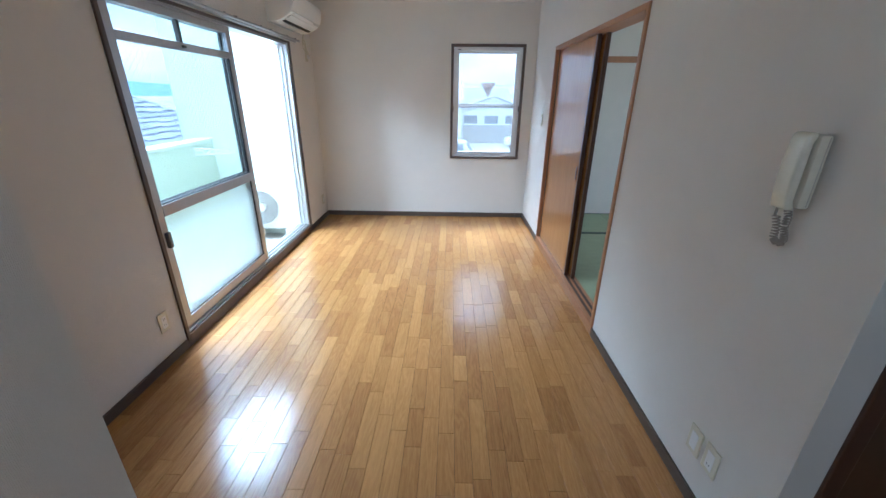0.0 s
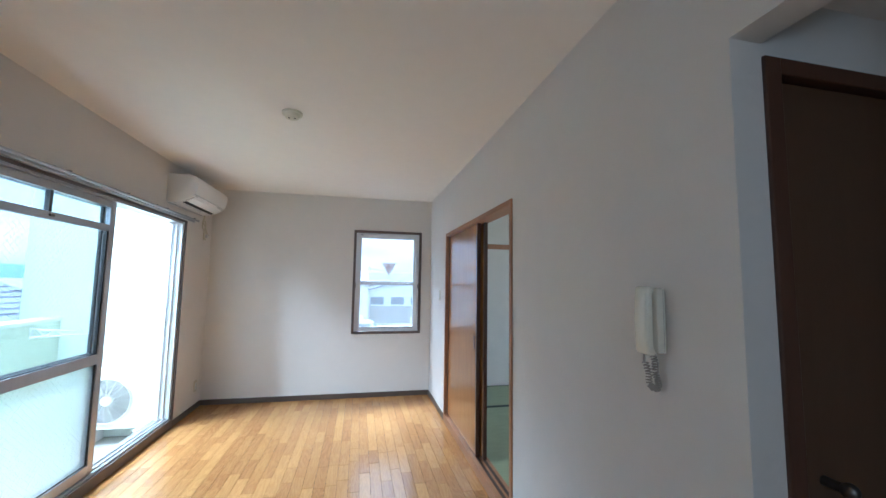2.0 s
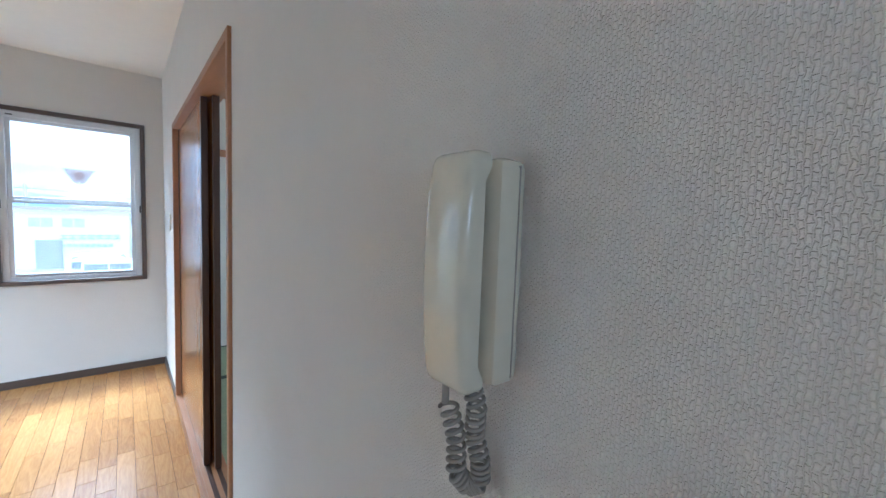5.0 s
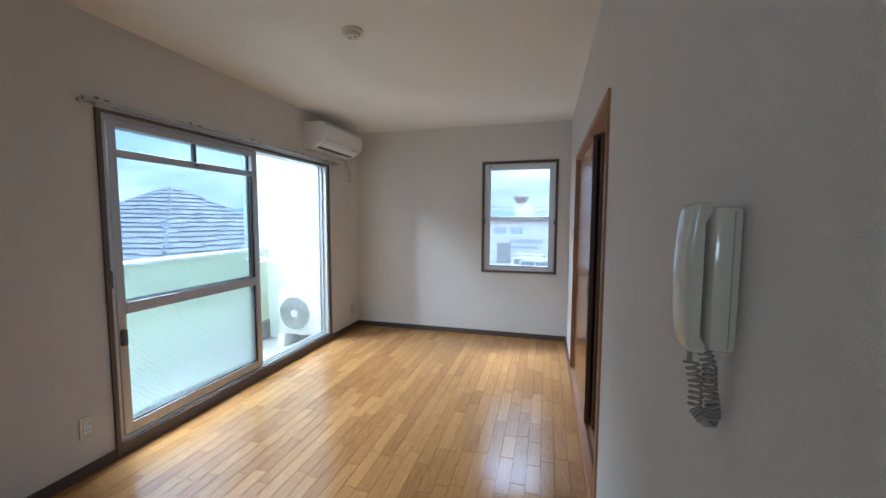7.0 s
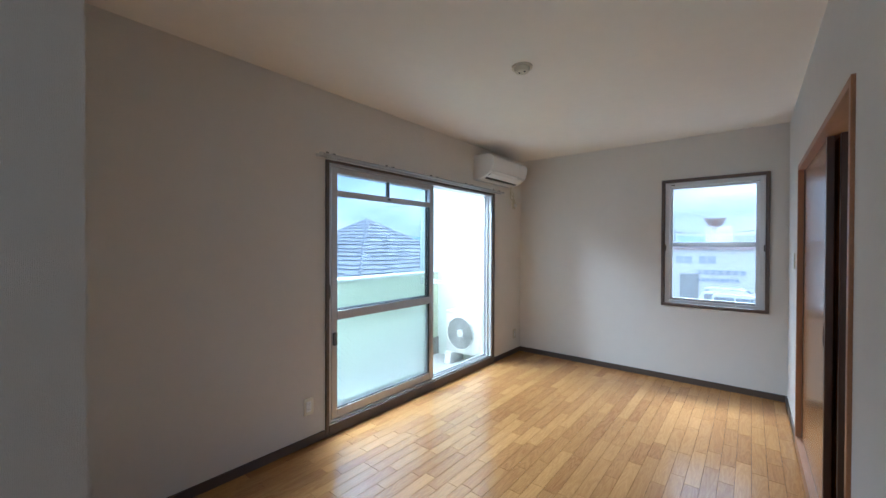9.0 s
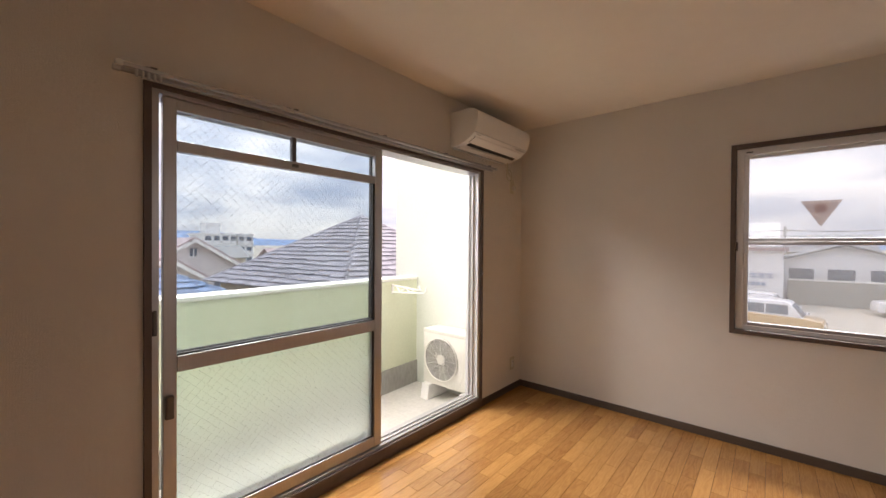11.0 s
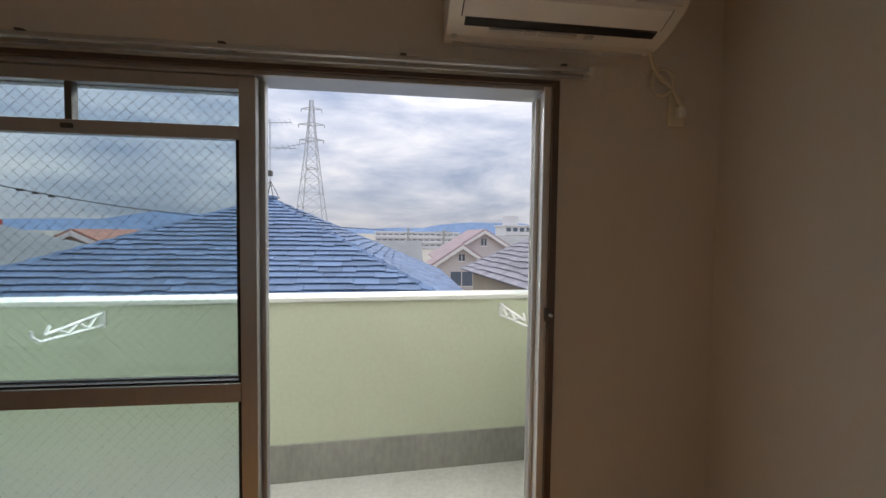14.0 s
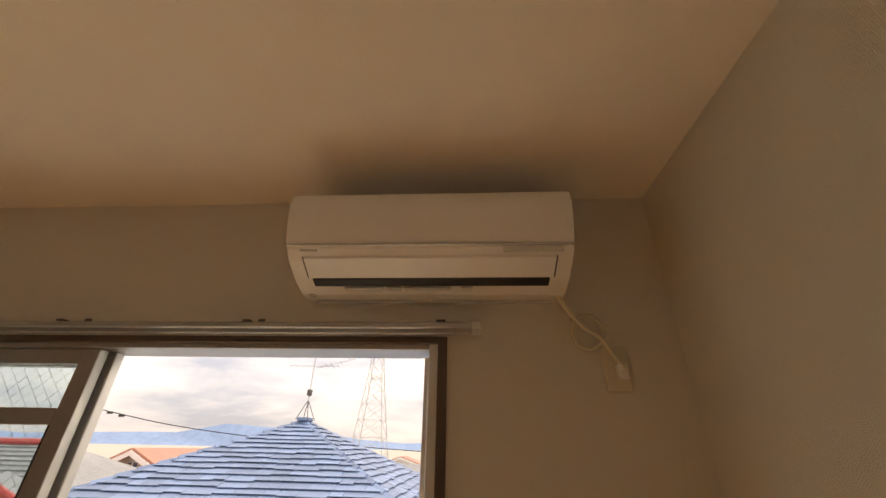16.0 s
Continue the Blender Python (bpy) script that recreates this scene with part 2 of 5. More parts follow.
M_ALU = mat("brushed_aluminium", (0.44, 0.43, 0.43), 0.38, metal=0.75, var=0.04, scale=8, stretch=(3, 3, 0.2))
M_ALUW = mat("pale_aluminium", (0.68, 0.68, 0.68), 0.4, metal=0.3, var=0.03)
M_RUBBER = mat("black_rubber", (0.025, 0.025, 0.025), 0.7)
M_STEEL = mat("dark_steel", (0.12, 0.11, 0.1), 0.4, metal=0.8)
M_GLASS = clear_pane("clear_glass", (0.905, 0.945, 0.952), 0.012)
# the 0.2 diffuse share paints in glare that washes out the north view
M_GLASS2 = clear_pane("window_glass", (0.93, 0.965, 0.975), 0.2)
M_FROST = glass("frosted_glass", (0.92, 0.985, 0.97), 0.42)
M_WIRE = mat("wire", (0.16, 0.17, 0.17), 0.5, metal=0.6)
M_WHITE = mat("white_plastic", (0.8, 0.79, 0.76), 0.35, var=0.015)
M_GREYP = mat("grey_plastic", (0.6, 0.6, 0.58), 0.4, var=0.03)
M_BLACK = mat("black_plastic", (0.015, 0.015, 0.015), 0.5)
M_IVORY = mat("ivory_plastic", (0.66, 0.62, 0.5), 0.13, var=0.03)
M_CREAM = mat("cream_plate", (0.66, 0.61, 0.47), 0.4, var=0.03)
M_CORD = mat("grey_cord", (0.33, 0.3, 0.26), 0.55, var=0.06)
M_TATAMI = mat("tatami_straw", (0.3, 0.34, 0.2), 0.75, var=0.1, scale=5, fine=160, bump=0.3, bump_scale=300, stretch=(1, 9, 1))
M_TATEDGE = mat("tatami_border", (0.05, 0.07, 0.05), 0.8)
M_JWALL = mat("sand_wall", (0.72, 0.66, 0.56), 0.95, var=0.03, fine=150, bump=0.2)
M_GREEN = mat("pale_green_paint", (0.63, 0.66, 0.5), 0.75, var=0.035, scale=1.4, fine=40, bump=0.3, bump_scale=90)
M_GREENW = mat("pale_green_white_paint", (0.74, 0.77, 0.7), 0.75, var=0.03, scale=1.2, fine=40, bump=0.3, bump_scale=90)
M_COPING = mat("coping_white", (0.78, 0.78, 0.72), 0.6, var=0.04, scale=3)
M_CONC = mat("balcony_concrete", (0.52, 0.5, 0.46), 0.8, var=0.1, scale=2.2, fine=35, bump=0.25, bump_scale=70)
M_KERB = mat("grey_mortar", (0.33, 0.32, 0.29), 0.85, var=0.14, scale=3, fine=30, stretch=(1, 1, 0.4))
M_UNIT = mat("unit_enamel", (0.74, 0.72, 0.66), 0.45, var=0.03, scale=3)
M_SLATE = mat("blue_slate", (0.14, 0.215, 0.35), 0.52, var=0.13, scale=2.5, fine=30, rand=0.45, bump=0.2, bump_scale=60)
M_SLATEG = mat("grey_slate", (0.29, 0.275, 0.3), 0.5, var=0.13, scale=2.5, fine=30, rand=0.45, bump=0.2, bump_scale=60)
M_GREYROOF = mat("grey_tile", (0.24, 0.25, 0.25), 0.6, var=0.15, scale=1.0, fine=12)
M_REDMETAL = mat("red_ridge_metal", (0.55, 0.06, 0.05), 0.4, var=0.06)
M_ORANGE = mat("orange_tile", (0.42, 0.19, 0.13), 0.6, var=0.12, scale=1.5, fine=14)
M_PINKWALL = mat("pale_pink_render", (0.62, 0.57, 0.55), 0.85, var=0.04, scale=0.8, fine=8)
M_PINKROOF = mat("dusty_pink_tile", (0.4, 0.3, 0.3), 0.6, var=0.1, scale=1.5, fine=14)
M_BEIGE = mat("beige_render", (0.6, 0.54, 0.44), 0.85, var=0.05, scale=0.8, fine=8)
M_WHITEW = mat("white_render", (0.72, 0.72, 0.72), 0.85, var=0.04, scale=0.3, fine=3)
M_WIN = mat("dark_window", (0.12, 0.15, 0.19), 0.15, var=0.1)
M_FASCIA = mat("fascia_white", (0.75, 0.73, 0.7), 0.6, var=0.04)
M_GALV = mat("galvanised_steel", (0.5, 0.52, 0.54), 0.5, metal=0.5, var=0.08)
M_POLE = mat("pole_concrete", (0.42, 0.42, 0.4), 0.8, var=0.08)
M_GROUND = mat("ground_gravel", (0.4, 0.37, 0.31), 0.95, var=0.12, scale=0.12, fine=2.5)
# blue haze of the distance is painted into the hills' base colour
M_MOUNT = mat("distant_hills", (0.2, 0.3, 0.46), 1.0, var=0.12, scale=0.01, fine=0.06)
M_TREE = mat("far_foliage", (0.06, 0.09, 0.05), 0.9, var=0.3, scale=0.6, fine=4)
M_CARW = mat("white_car_paint", (0.74, 0.74, 0.74), 0.25, coat=0.6)
M_CARY = mat("amber_car_paint", (0.5, 0.32, 0.12), 0.3, coat=0.6)
M_CARD = mat("dark_car_paint", (0.06, 0.065, 0.08), 0.25, coat=0.6)
# greyish pink of the sticker has the glare mixed into its colour
M_STICKER = clear_pane("pale_red_sticker", (0.72, 0.64, 0.62), 0.25)
M_STICKERC = clear_pane("sticker_centre", (0.85, 0.72, 0.7), 0.2)
# sign letters and windows paled: the bluish glare is put into their colours
M_SIGN = mat("sign_letters", (0.28, 0.35, 0.46), 0.6)
M_WINPALE = mat("glare_paled_window", (0.36, 0.43, 0.5), 0.2, var=0.1)


# ---- builders ----
AT = {}


def shell(bm):
    return bm or bmesh.new()


def box(lo, hi, bevel=0.0, bm=None):
    bm = shell(bm)
    c = [(a + b) / 2 for a, b in zip(lo, hi)]
    s = [abs(b - a) for a, b in zip(lo, hi)]
    r = bmesh.ops.create_cube(bm, size=1.0, matrix=Matrix.Translation(c) @ Matrix.Diagonal((*s, 1)))
    if bevel:
        es = list({e for v in r["verts"] for e in v.link_edges})
        bmesh.ops.bevel(bm, geom=es, offset=bevel, segments=2, affect="EDGES", profile=0.5)
    return bm


def tube(a, b, r, seg=10, bm=None, r2=None):
    bm = shell(bm)
    a, b = Vector(a), Vector(b)
    d = b - a
    m = Matrix.Translation((a + b) / 2) @ d.to_track_quat("Z", "Y").to_matrix().to_4x4()
    bmesh.ops.create_cone(bm, cap_ends=True, segments=seg, radius1=r, radius2=r if r2 is None else r2, depth=d.length, matrix=m)
    return bm


def prism(profile, axis, lo, hi, bm=None, bevel=0.0):
    """A profile of (u, v) pairs drawn out along an axis from lo to hi."""
    bm = shell(bm)
    put = {"x": lambda u, v, w: (w, u, v), "y": lambda u, v, w: (u, w, v), "z": lambda u, v, w: (u, v, w)}[axis]
    a = [bm.verts.new(put(u, v, lo)) for u, v in profile]
    b = [bm.verts.new(put(u, v, hi)) for u, v in profile]
    n_ = len(a)
    fs = [bm.faces.new(a), bm.faces.new(b[::-1])]
    fs += [bm.faces.new((a[i], b[i], b[(i + 1) % n_], a[(i + 1) % n_])) for i in range(n_)]
    bmesh.ops.recalc_face_normals(bm, faces=fs)
    if bevel:
        bmesh.ops.bevel(bm, geom=list({e for f_ in fs for e in f_.edges}), offset=bevel, segments=2, affect="EDGES", profile=0.5)
    return bm


def solid(pts, thick, bm=None):
    """A flat polygon thickened downwards along its normal."""
    bm = shell(bm)
    p = [Vector(q) for q in pts]
    n_ = (p[1] - p[0]).cross(p[2] - p[0]).normalized()
    a = [bm.verts.new(q) for q in p]
    b = [bm.verts.new(q - n_ * thick) for q in p]
    fs = [bm.faces.new(a), bm.faces.new(b[::-1])]
    k = len(p)
    fs += [bm.faces.new((a[i], b[i], b[(i + 1) % k], a[(i + 1) % k])) for i in range(k)]
    bmesh.ops.recalc_face_normals(bm, faces=fs)
    return bm


def mesh_of(name, bm, material, shift=(0, 0, 0), smooth=False):
    if any(shift):
        bmesh.ops.translate(bm, verts=bm.verts, vec=[-c for c in shift])
    me = bpy.data.meshes.new(name)
    if smooth:
        for f_ in bm.faces:
            f_.smooth = True
        for e in bm.edges:
            if len(e.link_faces) == 2 and e.calc_face_angle(0) > 0.7:
                e.smooth = False
    bm.to_mesh(me)
    bm.free()
    me.materials.append(material)
    return me


def thing(name, at, label, category, group=""):
    ob = new(name)
    ob.empty_display_size = 0.05
    ob.location = at
    AT[ob.name] = Vector(at)
    return tagged(ob, label, category, group)


def part(name, bm, material, parent, label="", smooth=False):
    at = AT[parent.name]
    ob = new(name, mesh_of(name, bm, material, at, smooth))
    ob.parent = parent
    AT[ob.name] = at
    return tagged(ob, label)


def lone(name, bm, material, label, category, group="", at=None, smooth=False):
    at = Vector(at or (0, 0, 0))
    ob = new(name, mesh_of(name, bm, material, at, smooth))
    ob.location = at
    AT[ob.name] = at
    return tagged(ob, label, category, group)


def structure(name, bm, material, label, category):
    ob = lone(name, bm, material, label, category)
    return tagged(ob, kind="structure")


def wall_with_hole(axis, lo, hi, a0, a1, h, holes):
    """A wall normal to axis between lo and hi, running from a0 to a1, with holes (b0, b1, z0, z1) in order."""
    bm = bmesh.new()
    z0, z1 = h

    def slab(b0, b1, c0, c1):
        if b1 - b0 < 1e-4 or c1 - c0 < 1e-4:
            return
        if axis == "x":
            box((lo, b0, c0), (hi, b1, c1), bm=bm)
        else:
            box((b0, lo, c0), (b1, hi, c1), bm=bm)

    p = a0
    for b0, b1, c0, c1 in holes:
        slab(p, b0, z0, z1)
        slab(b0, b1, z0, c0)
        slab(b0, b1, c1, z1)
        p = b1
    slab(p, a1, z0, z1)
    return bm


# ---- large structure ----
W, END, H, FLOOR = 2.59, 6.0, 2.4, -0.05
DOOR = (3.105, 5.325, 0.02, 1.908)
structure("wall_west", wall_with_hole("x", -0.14, 0, 1.62, 6.14, (-0.3, H), [DOOR]), M_WALL, "off-white woven wallpaper wall with the balcony doorway", "wall")
WIN = (1.63, 2.45, 0.725, 1.975)
structure("wall_north", wall_with_hole("y", END, END + 0.14, 0, W, (-0.3, H), [WIN]), M_WALL, "off-white woven wallpaper end wall with one window", "wall")
FUS = (3.325, 5.055, 0.0, 1.84)
structure("wall_east", wall_with_hole("x", W, W + 0.1, -1.2, 6.0, (-0.3, H), [(0.6, 1.9, FLOOR, 1.98), FUS]), M_WALL, "off-white woven wallpaper wall with a sliding-door opening", "wall")
structure("wall_partition", box((0, 1.62, -0.3), (0.909, 1.717, H)), M_WALL, "off-white papered partition wall", "wall")
structure("wall_kitchen", box((0.809, -1.2, -0.3), (0.909, 1.62, H)), M_WALL, "off-white papered kitchen side wall", "wall")
# opening is invented and out of view, cut to let fill light in
structure("wall_south", wall_with_hole("y", -1.3, -1.2, 0.783, 3.7, (-0.3, H), [(1.4, 2.0, 1.3, 1.85)]), M_WALL, "off-white papered back wall with an added unseen opening for light", "wall")
structure("wall_hall_side", box((3.6, -1.2, -0.3), (3.7, 2.0, H)), M_WALL, "beige papered hallway side wall", "wall")
structure("wall_hall_end", wall_with_hole("y", 1.9, 2.0, W + 0.1, 3.6, (-0.3, H), [(2.74, 3.52, FLOOR, 1.92)]), M_WALL, "beige papered hallway wall round a dark door", "wall")
structure("ceiling", box((-0.14, -1.3, H), (5.5, 6.14, H + 0.12)), M_CEIL, "off-white papered ceiling", "ceiling")
structure("ceiling_hall", box((W + 0.1, -1.2, 2.12), (3.6, 1.9, H)), M_CEIL, "off-white papered low hallway ceiling", "ceiling")
floor = structure("floor", box((0, -1.2, -0.18), (3.6, 6.0, FLOOR - 0.006)), M_SUB, "glossy honey-brown oak strip flooring with dark joints", "floor")
# Japanese room beyond the sliding door
structure("wall_tatami_north", box((W + 0.1, 6.0, -0.3), (5.5, 6.14, H)), M_JWALL, "beige sand-textured wall of the tatami room", "wall")
structure("wall_tatami_south", box((W + 0.1, 2.0, -0.3), (5.5, 2.06, H)), M_JWALL, "beige sand-textured wall of the tatami room", "wall")
# unseen opening added so that daylight reaches the tatami room
structure("wall_tatami_east", wall_with_hole("x", 5.4, 5.5, 2.06, 6.0, (-0.3, H), [(2.8, 5.4, 0.5, 2.2)]), M_JWALL, "beige sand-textured wall of the tatami room with an added unseen opening for light", "wall")
structure("floor_tatami", box((W + 0.1, 2.06, -0.12), (5.4, 6.0, 0.0)), M_SUB, "floor under the tatami mats", "floor")

# baseboards, butted against the openings
for k, (lo, hi) in enumerate([((0, 1.717, 0), (0.012, 3.08, 0.06)), ((0, 5.35, 0), (0.012, 6, 0.06)), ((0.012, 5.988, 0), (W - 0.012, 6, 0.06)),
                              ((W - 0.012, 1.9, 0), (W, 3.3, 0.06)), ((W - 0.012, 5.08, 0), (W, 6, 0.06)), ((0.012, 1.717, 0), (0.909, 1.729, 0.06)), ((0.909, -1.2, 0), (0.921, 1.729, 0.06))]):
    lo, hi = (*lo[:2], FLOOR), (*hi[:2], 0.008)
    structure("baseboard", box(lo, hi, 0.003), M_BASE, "dark brown baseboard along the papered wall", "baseboard")


# ---- balcony sliding door ----
door = thing("sliding_glass_door", (0, 4.2, 0), "aluminium balcony sliding door with wired glass, slid half open", "sliding door")
Y0, Y1, Z0, Z1 = 3.105, 5.325, 0.02, 1.908
part("frame_head", box((-0.13, Y0 + 0.03, Z1 - 0.022), (-0.004, Y1 - 0.03, Z1), 0.003), M_ALU, door)
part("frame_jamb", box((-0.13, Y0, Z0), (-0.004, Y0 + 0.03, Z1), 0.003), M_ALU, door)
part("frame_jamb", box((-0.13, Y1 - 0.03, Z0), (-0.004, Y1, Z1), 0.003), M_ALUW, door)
sill_ = part("frame_sill", box((-0.13, Y0 + 0.03, Z0), (-0.004, Y1 - 0.03, Z0 + 0.022), 0.003), M_ALU, door)
for x_ in (-0.035, -0.075):
    part("track", box((x_ - 0.003, Y0 + 0.03, Z0 + 0.022), (x_ + 0.003, Y1 - 0.03, Z0 + 0.032)), M_ALUW, sill_)
    part("channel_lip", box((x_ - 0.018, Y1 - 0.046, Z0 + 0.022), (x_ - 0.013, Y1 - 0.03, Z1 - 0.035)), M_ALUW, door)
# brown timber surround, standing a little proud of the wall
part("trim_side", box((-0.004, 3.083, FLOOR), (0.012, 3.109, 1.92), 0.002), M_TRIM, door, "brown timber surround")
part("trim_side", box((-0.004, 5.321, FLOOR), (0.012, 5.347, 1.92), 0.002), M_TRIM, door, "brown timber surround")
part("trim_head", box((-0.004, 3.109, 1.901), (0.012, 5.321, 1.92), 0.002), M_TRIM, door, "brown timber surround")
part("trim_sill", box((-0.004, 3.109, FLOOR), (0.014, 5.321, 0.028), 0.002), M_TRIM, door, "brown timber threshold")


def wires(y0, y1, z0, z1, x, step=0.0285, r=0.0005):
    """Diamond wire net, clipped to a rectangle."""
    bm = bmesh.new()
    h, w = z1 - z0, y1 - y0
    d = step * math.sqrt(2)
    for sgn in (1, -1):
        n0 = int((w + h) / d) + 1
        for i in range(n0):
            s = i * d
            ya, za = (s, 0.0) if s <= w else (w, s - w)
            yb, zb = (s - h, h) if s >= h else (0.0, s)
            if abs(ya - yb) < 1e-3:
                continue
            if sgn < 0:
                ya, yb = w - ya, w - yb
            a, b = Vector((x, y0 + ya, z0 + za)), Vector((x, y0 + yb, z0 + zb))
            n_ = Vector((0, -(b - a).z, (b - a).y)).normalized() * r
            e = Vector((r, 0, 0))
            q = [bm.verts.new(p_) for p_ in (a + n_, a + e, a - n_, b + n_, b + e, b - n_)]
            bm.faces.new((q[0], q[1], q[4], q[3]))
            bm.faces.new((q[1], q[2], q[5], q[4]))
    return bm


def sash(x, y0, y1, vents, name):
    s = part(name, box((x - 0.016, y0, 0.045), (x + 0.016, y0 + 0.048, 1.885), 0.003), M_ALU, door, "grey aluminium sash with wired glass")
    part("stile", box((x - 0.016, y1 - 0.056, 0.045), (x + 0.016, y1, 1.885), 0.003), M_ALU, s)
    a, b = y0 + 0.048, y1 - 0.056
    part("top_rail", box((x - 0.015, a, 1.84), (x + 0.015, b, 1.885), 0.003), M_ALU, s)
    part("bottom_rail", box((x - 0.015, a, 0.045), (x + 0.015, b, 0.11), 0.003), M_ALU, s)
    part("middle_rail", box((x - 0.017, a, 0.765), (x + 0.017, b, 0.832), 0.003), M_ALU, s)
    zt = 1.84
    if vents:
        part("transom_rail", box((x - 0.017, a, 1.672), (x + 0.017, b, 1.717), 0.003), M_ALU, s)
        part("vent_bar", box((x - 0.014, 3.694, 1.717), (x + 0.014, 3.716, 1.84), 0.002), M_STEEL, s)
        part("vent_latch", box((x + 0.013, 3.69, 1.687), (x + 0.028, 3.722, 1.703), 0.003), M_STEEL, s)
        for y_, q in ((a, 3.694), (3.716, b)):
            p = part("vent_pane", box((x - 0.003, y_, 1.717), (x + 0.003, q, 1.84)), M_GLASS, s)
            p.visible_shadow = False
            part("wire_net", wires(y_, q, 1.717, 1.84, x + 0.004), M_WIRE, s)
        zt = 1.672
    p = part("upper_pane", box((x - 0.003, a, 0.832), (x + 0.003, b, zt)), M_GLASS, s)
    p.visible_shadow = False
    q = part("lower_pane", box((x - 0.003, a, 0.11), (x + 0.003, b, 0.765)), M_FROST if vents else M_GLASS, s, "frosted wired glass")
    q.visible_shadow = False
    if vents:
        part("wire_net", wires(a, b, 0.832, zt, x + 0.004), M_WIRE, s)
        part("wire_net", wires(a, b, 0.11, 0.765, x + 0.004, r=0.00018), M_WIRE, s)
    for z_ in ((0.832, zt), (0.11, 0.765)):
        part("gasket", box((x - 0.009, b - 0.012, z_[0]), (x + 0.009, b, z_[1])), M_RUBBER, s)
        part("gasket", box((x - 0.008, a, z_[0]), (x + 0.008, b - 0.012, z_[0] + 0.008)), M_RUBBER, s)
    return s


front = sash(-0.035, 3.15, 4.284, True, "front_sash")
sash(-0.078, 3.16, 4.3, False, "rear_sash")
part("pull_latch", box((-0.019, 3.155, 0.585), (0.004, 3.185, 0.68), 0.006), M_STEEL, front, "dark metal latch")
part("lock_catch", box((-0.03, 3.112, 0.93), (0.0, 3.128, 1.03), 0.004), M_STEEL, door)
st = part("stop_catch", box((0.0, 5.31, 1.04), (0.014, 5.33, 1.09), 0.003), M_STEEL, door)
part("stop_knob", tube((0.01, 5.327, 1.065), (0.032, 5.327, 1.065), 0.006), M_ALUW, st, smooth=True)

# curtain rails over the door
rail = thing("curtain_rail", (0.03, 4.2, 1.955), "double metal curtain rail fixed over the balcony door", "curtain rail")
for x_, z_ in ((0.035, 1.929), (0.075, 1.934)):
    r_ = part("rail", box((x_ - 0.008, 3.0, z_ - 0.008), (x_ + 0.008, 5.43, z_ + 0.008), 0.003), M_ALU, rail)
    for y_ in (3.0, 5.43):
        part("end_cap", box((x_ - 0.01, y_ - 0.012, z_ - 0.01), (x_ + 0.01, y_ + 0.012, z_ + 0.01), 0.003), M_GREYP, r_)
for y_ in (3.1, 3.66, 4.22, 4.78, 5.33):
    b_ = box((0.0, y_ - 0.011, 1.9425), (0.086, y_ + 0.011, 1.948), 0.002)
    box((0.0, y_ - 0.011, 1.943), (0.004, y_ + 0.011, 1.974), 0.001, b_)
    part("bracket", b_, M_STEEL, rail)
for k in range(5):
    part("runner", tube((0.075, 3.05 + 0.018 * k, 1.901), (0.075, 3.05 + 0.018 * k, 1.936), 0.005, 8), M_GREYP, rail)

# ---- north window ----
win = thing("window_1", (2.04, 6.0, 0.7), "white aluminium sash window in a dark brown timber surround", "window")
tagged(win, kind="structure")
X0, X1, A0, A1 = 1.614, 2.465, 0.71, 1.99
t_ = 0.03
part("trim", box((X0, 5.985, A0), (X0 + t_, 6.05, A1), 0.003), M_TRIM, win, "dark brown timber surround")
part("trim", box((X1 - t_, 5.985, A0), (X1, 6.05, A1), 0.003), M_TRIM, win, "dark brown timber surround")
part("trim", box((X0 + t_, 5.985, A1 - t_), (X1 - t_, 6.05, A1), 0.003), M_TRIM, win, "dark brown timber surround")
part("window_sill", box((X0 + t_, 5.983, A0), (X1 - t_, 6.05, A0 + t_), 0.003), M_TRIM, win, "dark brown timber sill")
fx0, fx1, fz0, fz1 = X0 + t_, X1 - t_, A0 + t_, A1 - t_
fw = 0.042
fr_ = part("window_frame", box((fx0, 6.012, fz0), (fx0 + fw, 6.1, fz1), 0.003), M_ALUW, win)
part("frame_jamb", box((fx1 - fw, 6.012, fz0), (fx1, 6.1, fz1), 0.003), M_ALUW, win)
part("frame_head", box((fx0 + fw, 6.012, fz1 - fw), (fx1 - fw, 6.1, fz1), 0.003), M_ALUW, win)
part("frame_foot", box((fx0 + fw, 6.012, fz0), (fx1 - fw, 6.1, fz0 + 0.03), 0.003), M_ALUW, win)
for z0_, z1_, y_, nm in ((1.335, fz1 - fw, 6.06, "upper_sash"), (fz0 + 0.03, 1.335, 6.035, "lower_sash")):
    gx0, gx1 = fx0 + fw, fx1 - fw
    s_ = part(nm, box((gx0, y_ - 0.012, z0_), (gx0 + 0.024, y_ + 0.012, z1_), 0.002), M_ALUW, win)
    part("stile", box((gx1 - 0.024, y_ - 0.012, z0_), (gx1, y_ + 0.012, z1_), 0.002), M_ALUW, s_)
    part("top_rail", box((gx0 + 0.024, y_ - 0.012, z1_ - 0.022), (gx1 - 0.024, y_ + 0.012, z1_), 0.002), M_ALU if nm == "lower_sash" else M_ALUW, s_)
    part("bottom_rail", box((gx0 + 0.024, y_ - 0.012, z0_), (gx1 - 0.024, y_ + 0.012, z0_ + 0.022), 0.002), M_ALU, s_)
    g_ = part("pane", box((gx0 + 0.024, y_ - 0.0025, z0_ + 0.022), (gx1 - 0.024, y_ + 0.0025, z1_ - 0.022)), M_GLASS2, s_)
    g_.visible_shadow = False
part("maker_label", box((fx0 + 0.05, 6.0095, fz1 - 0.03), (fx0 + 0.085, 6.0115, fz1 - 0.022)), M_BLACK, win)
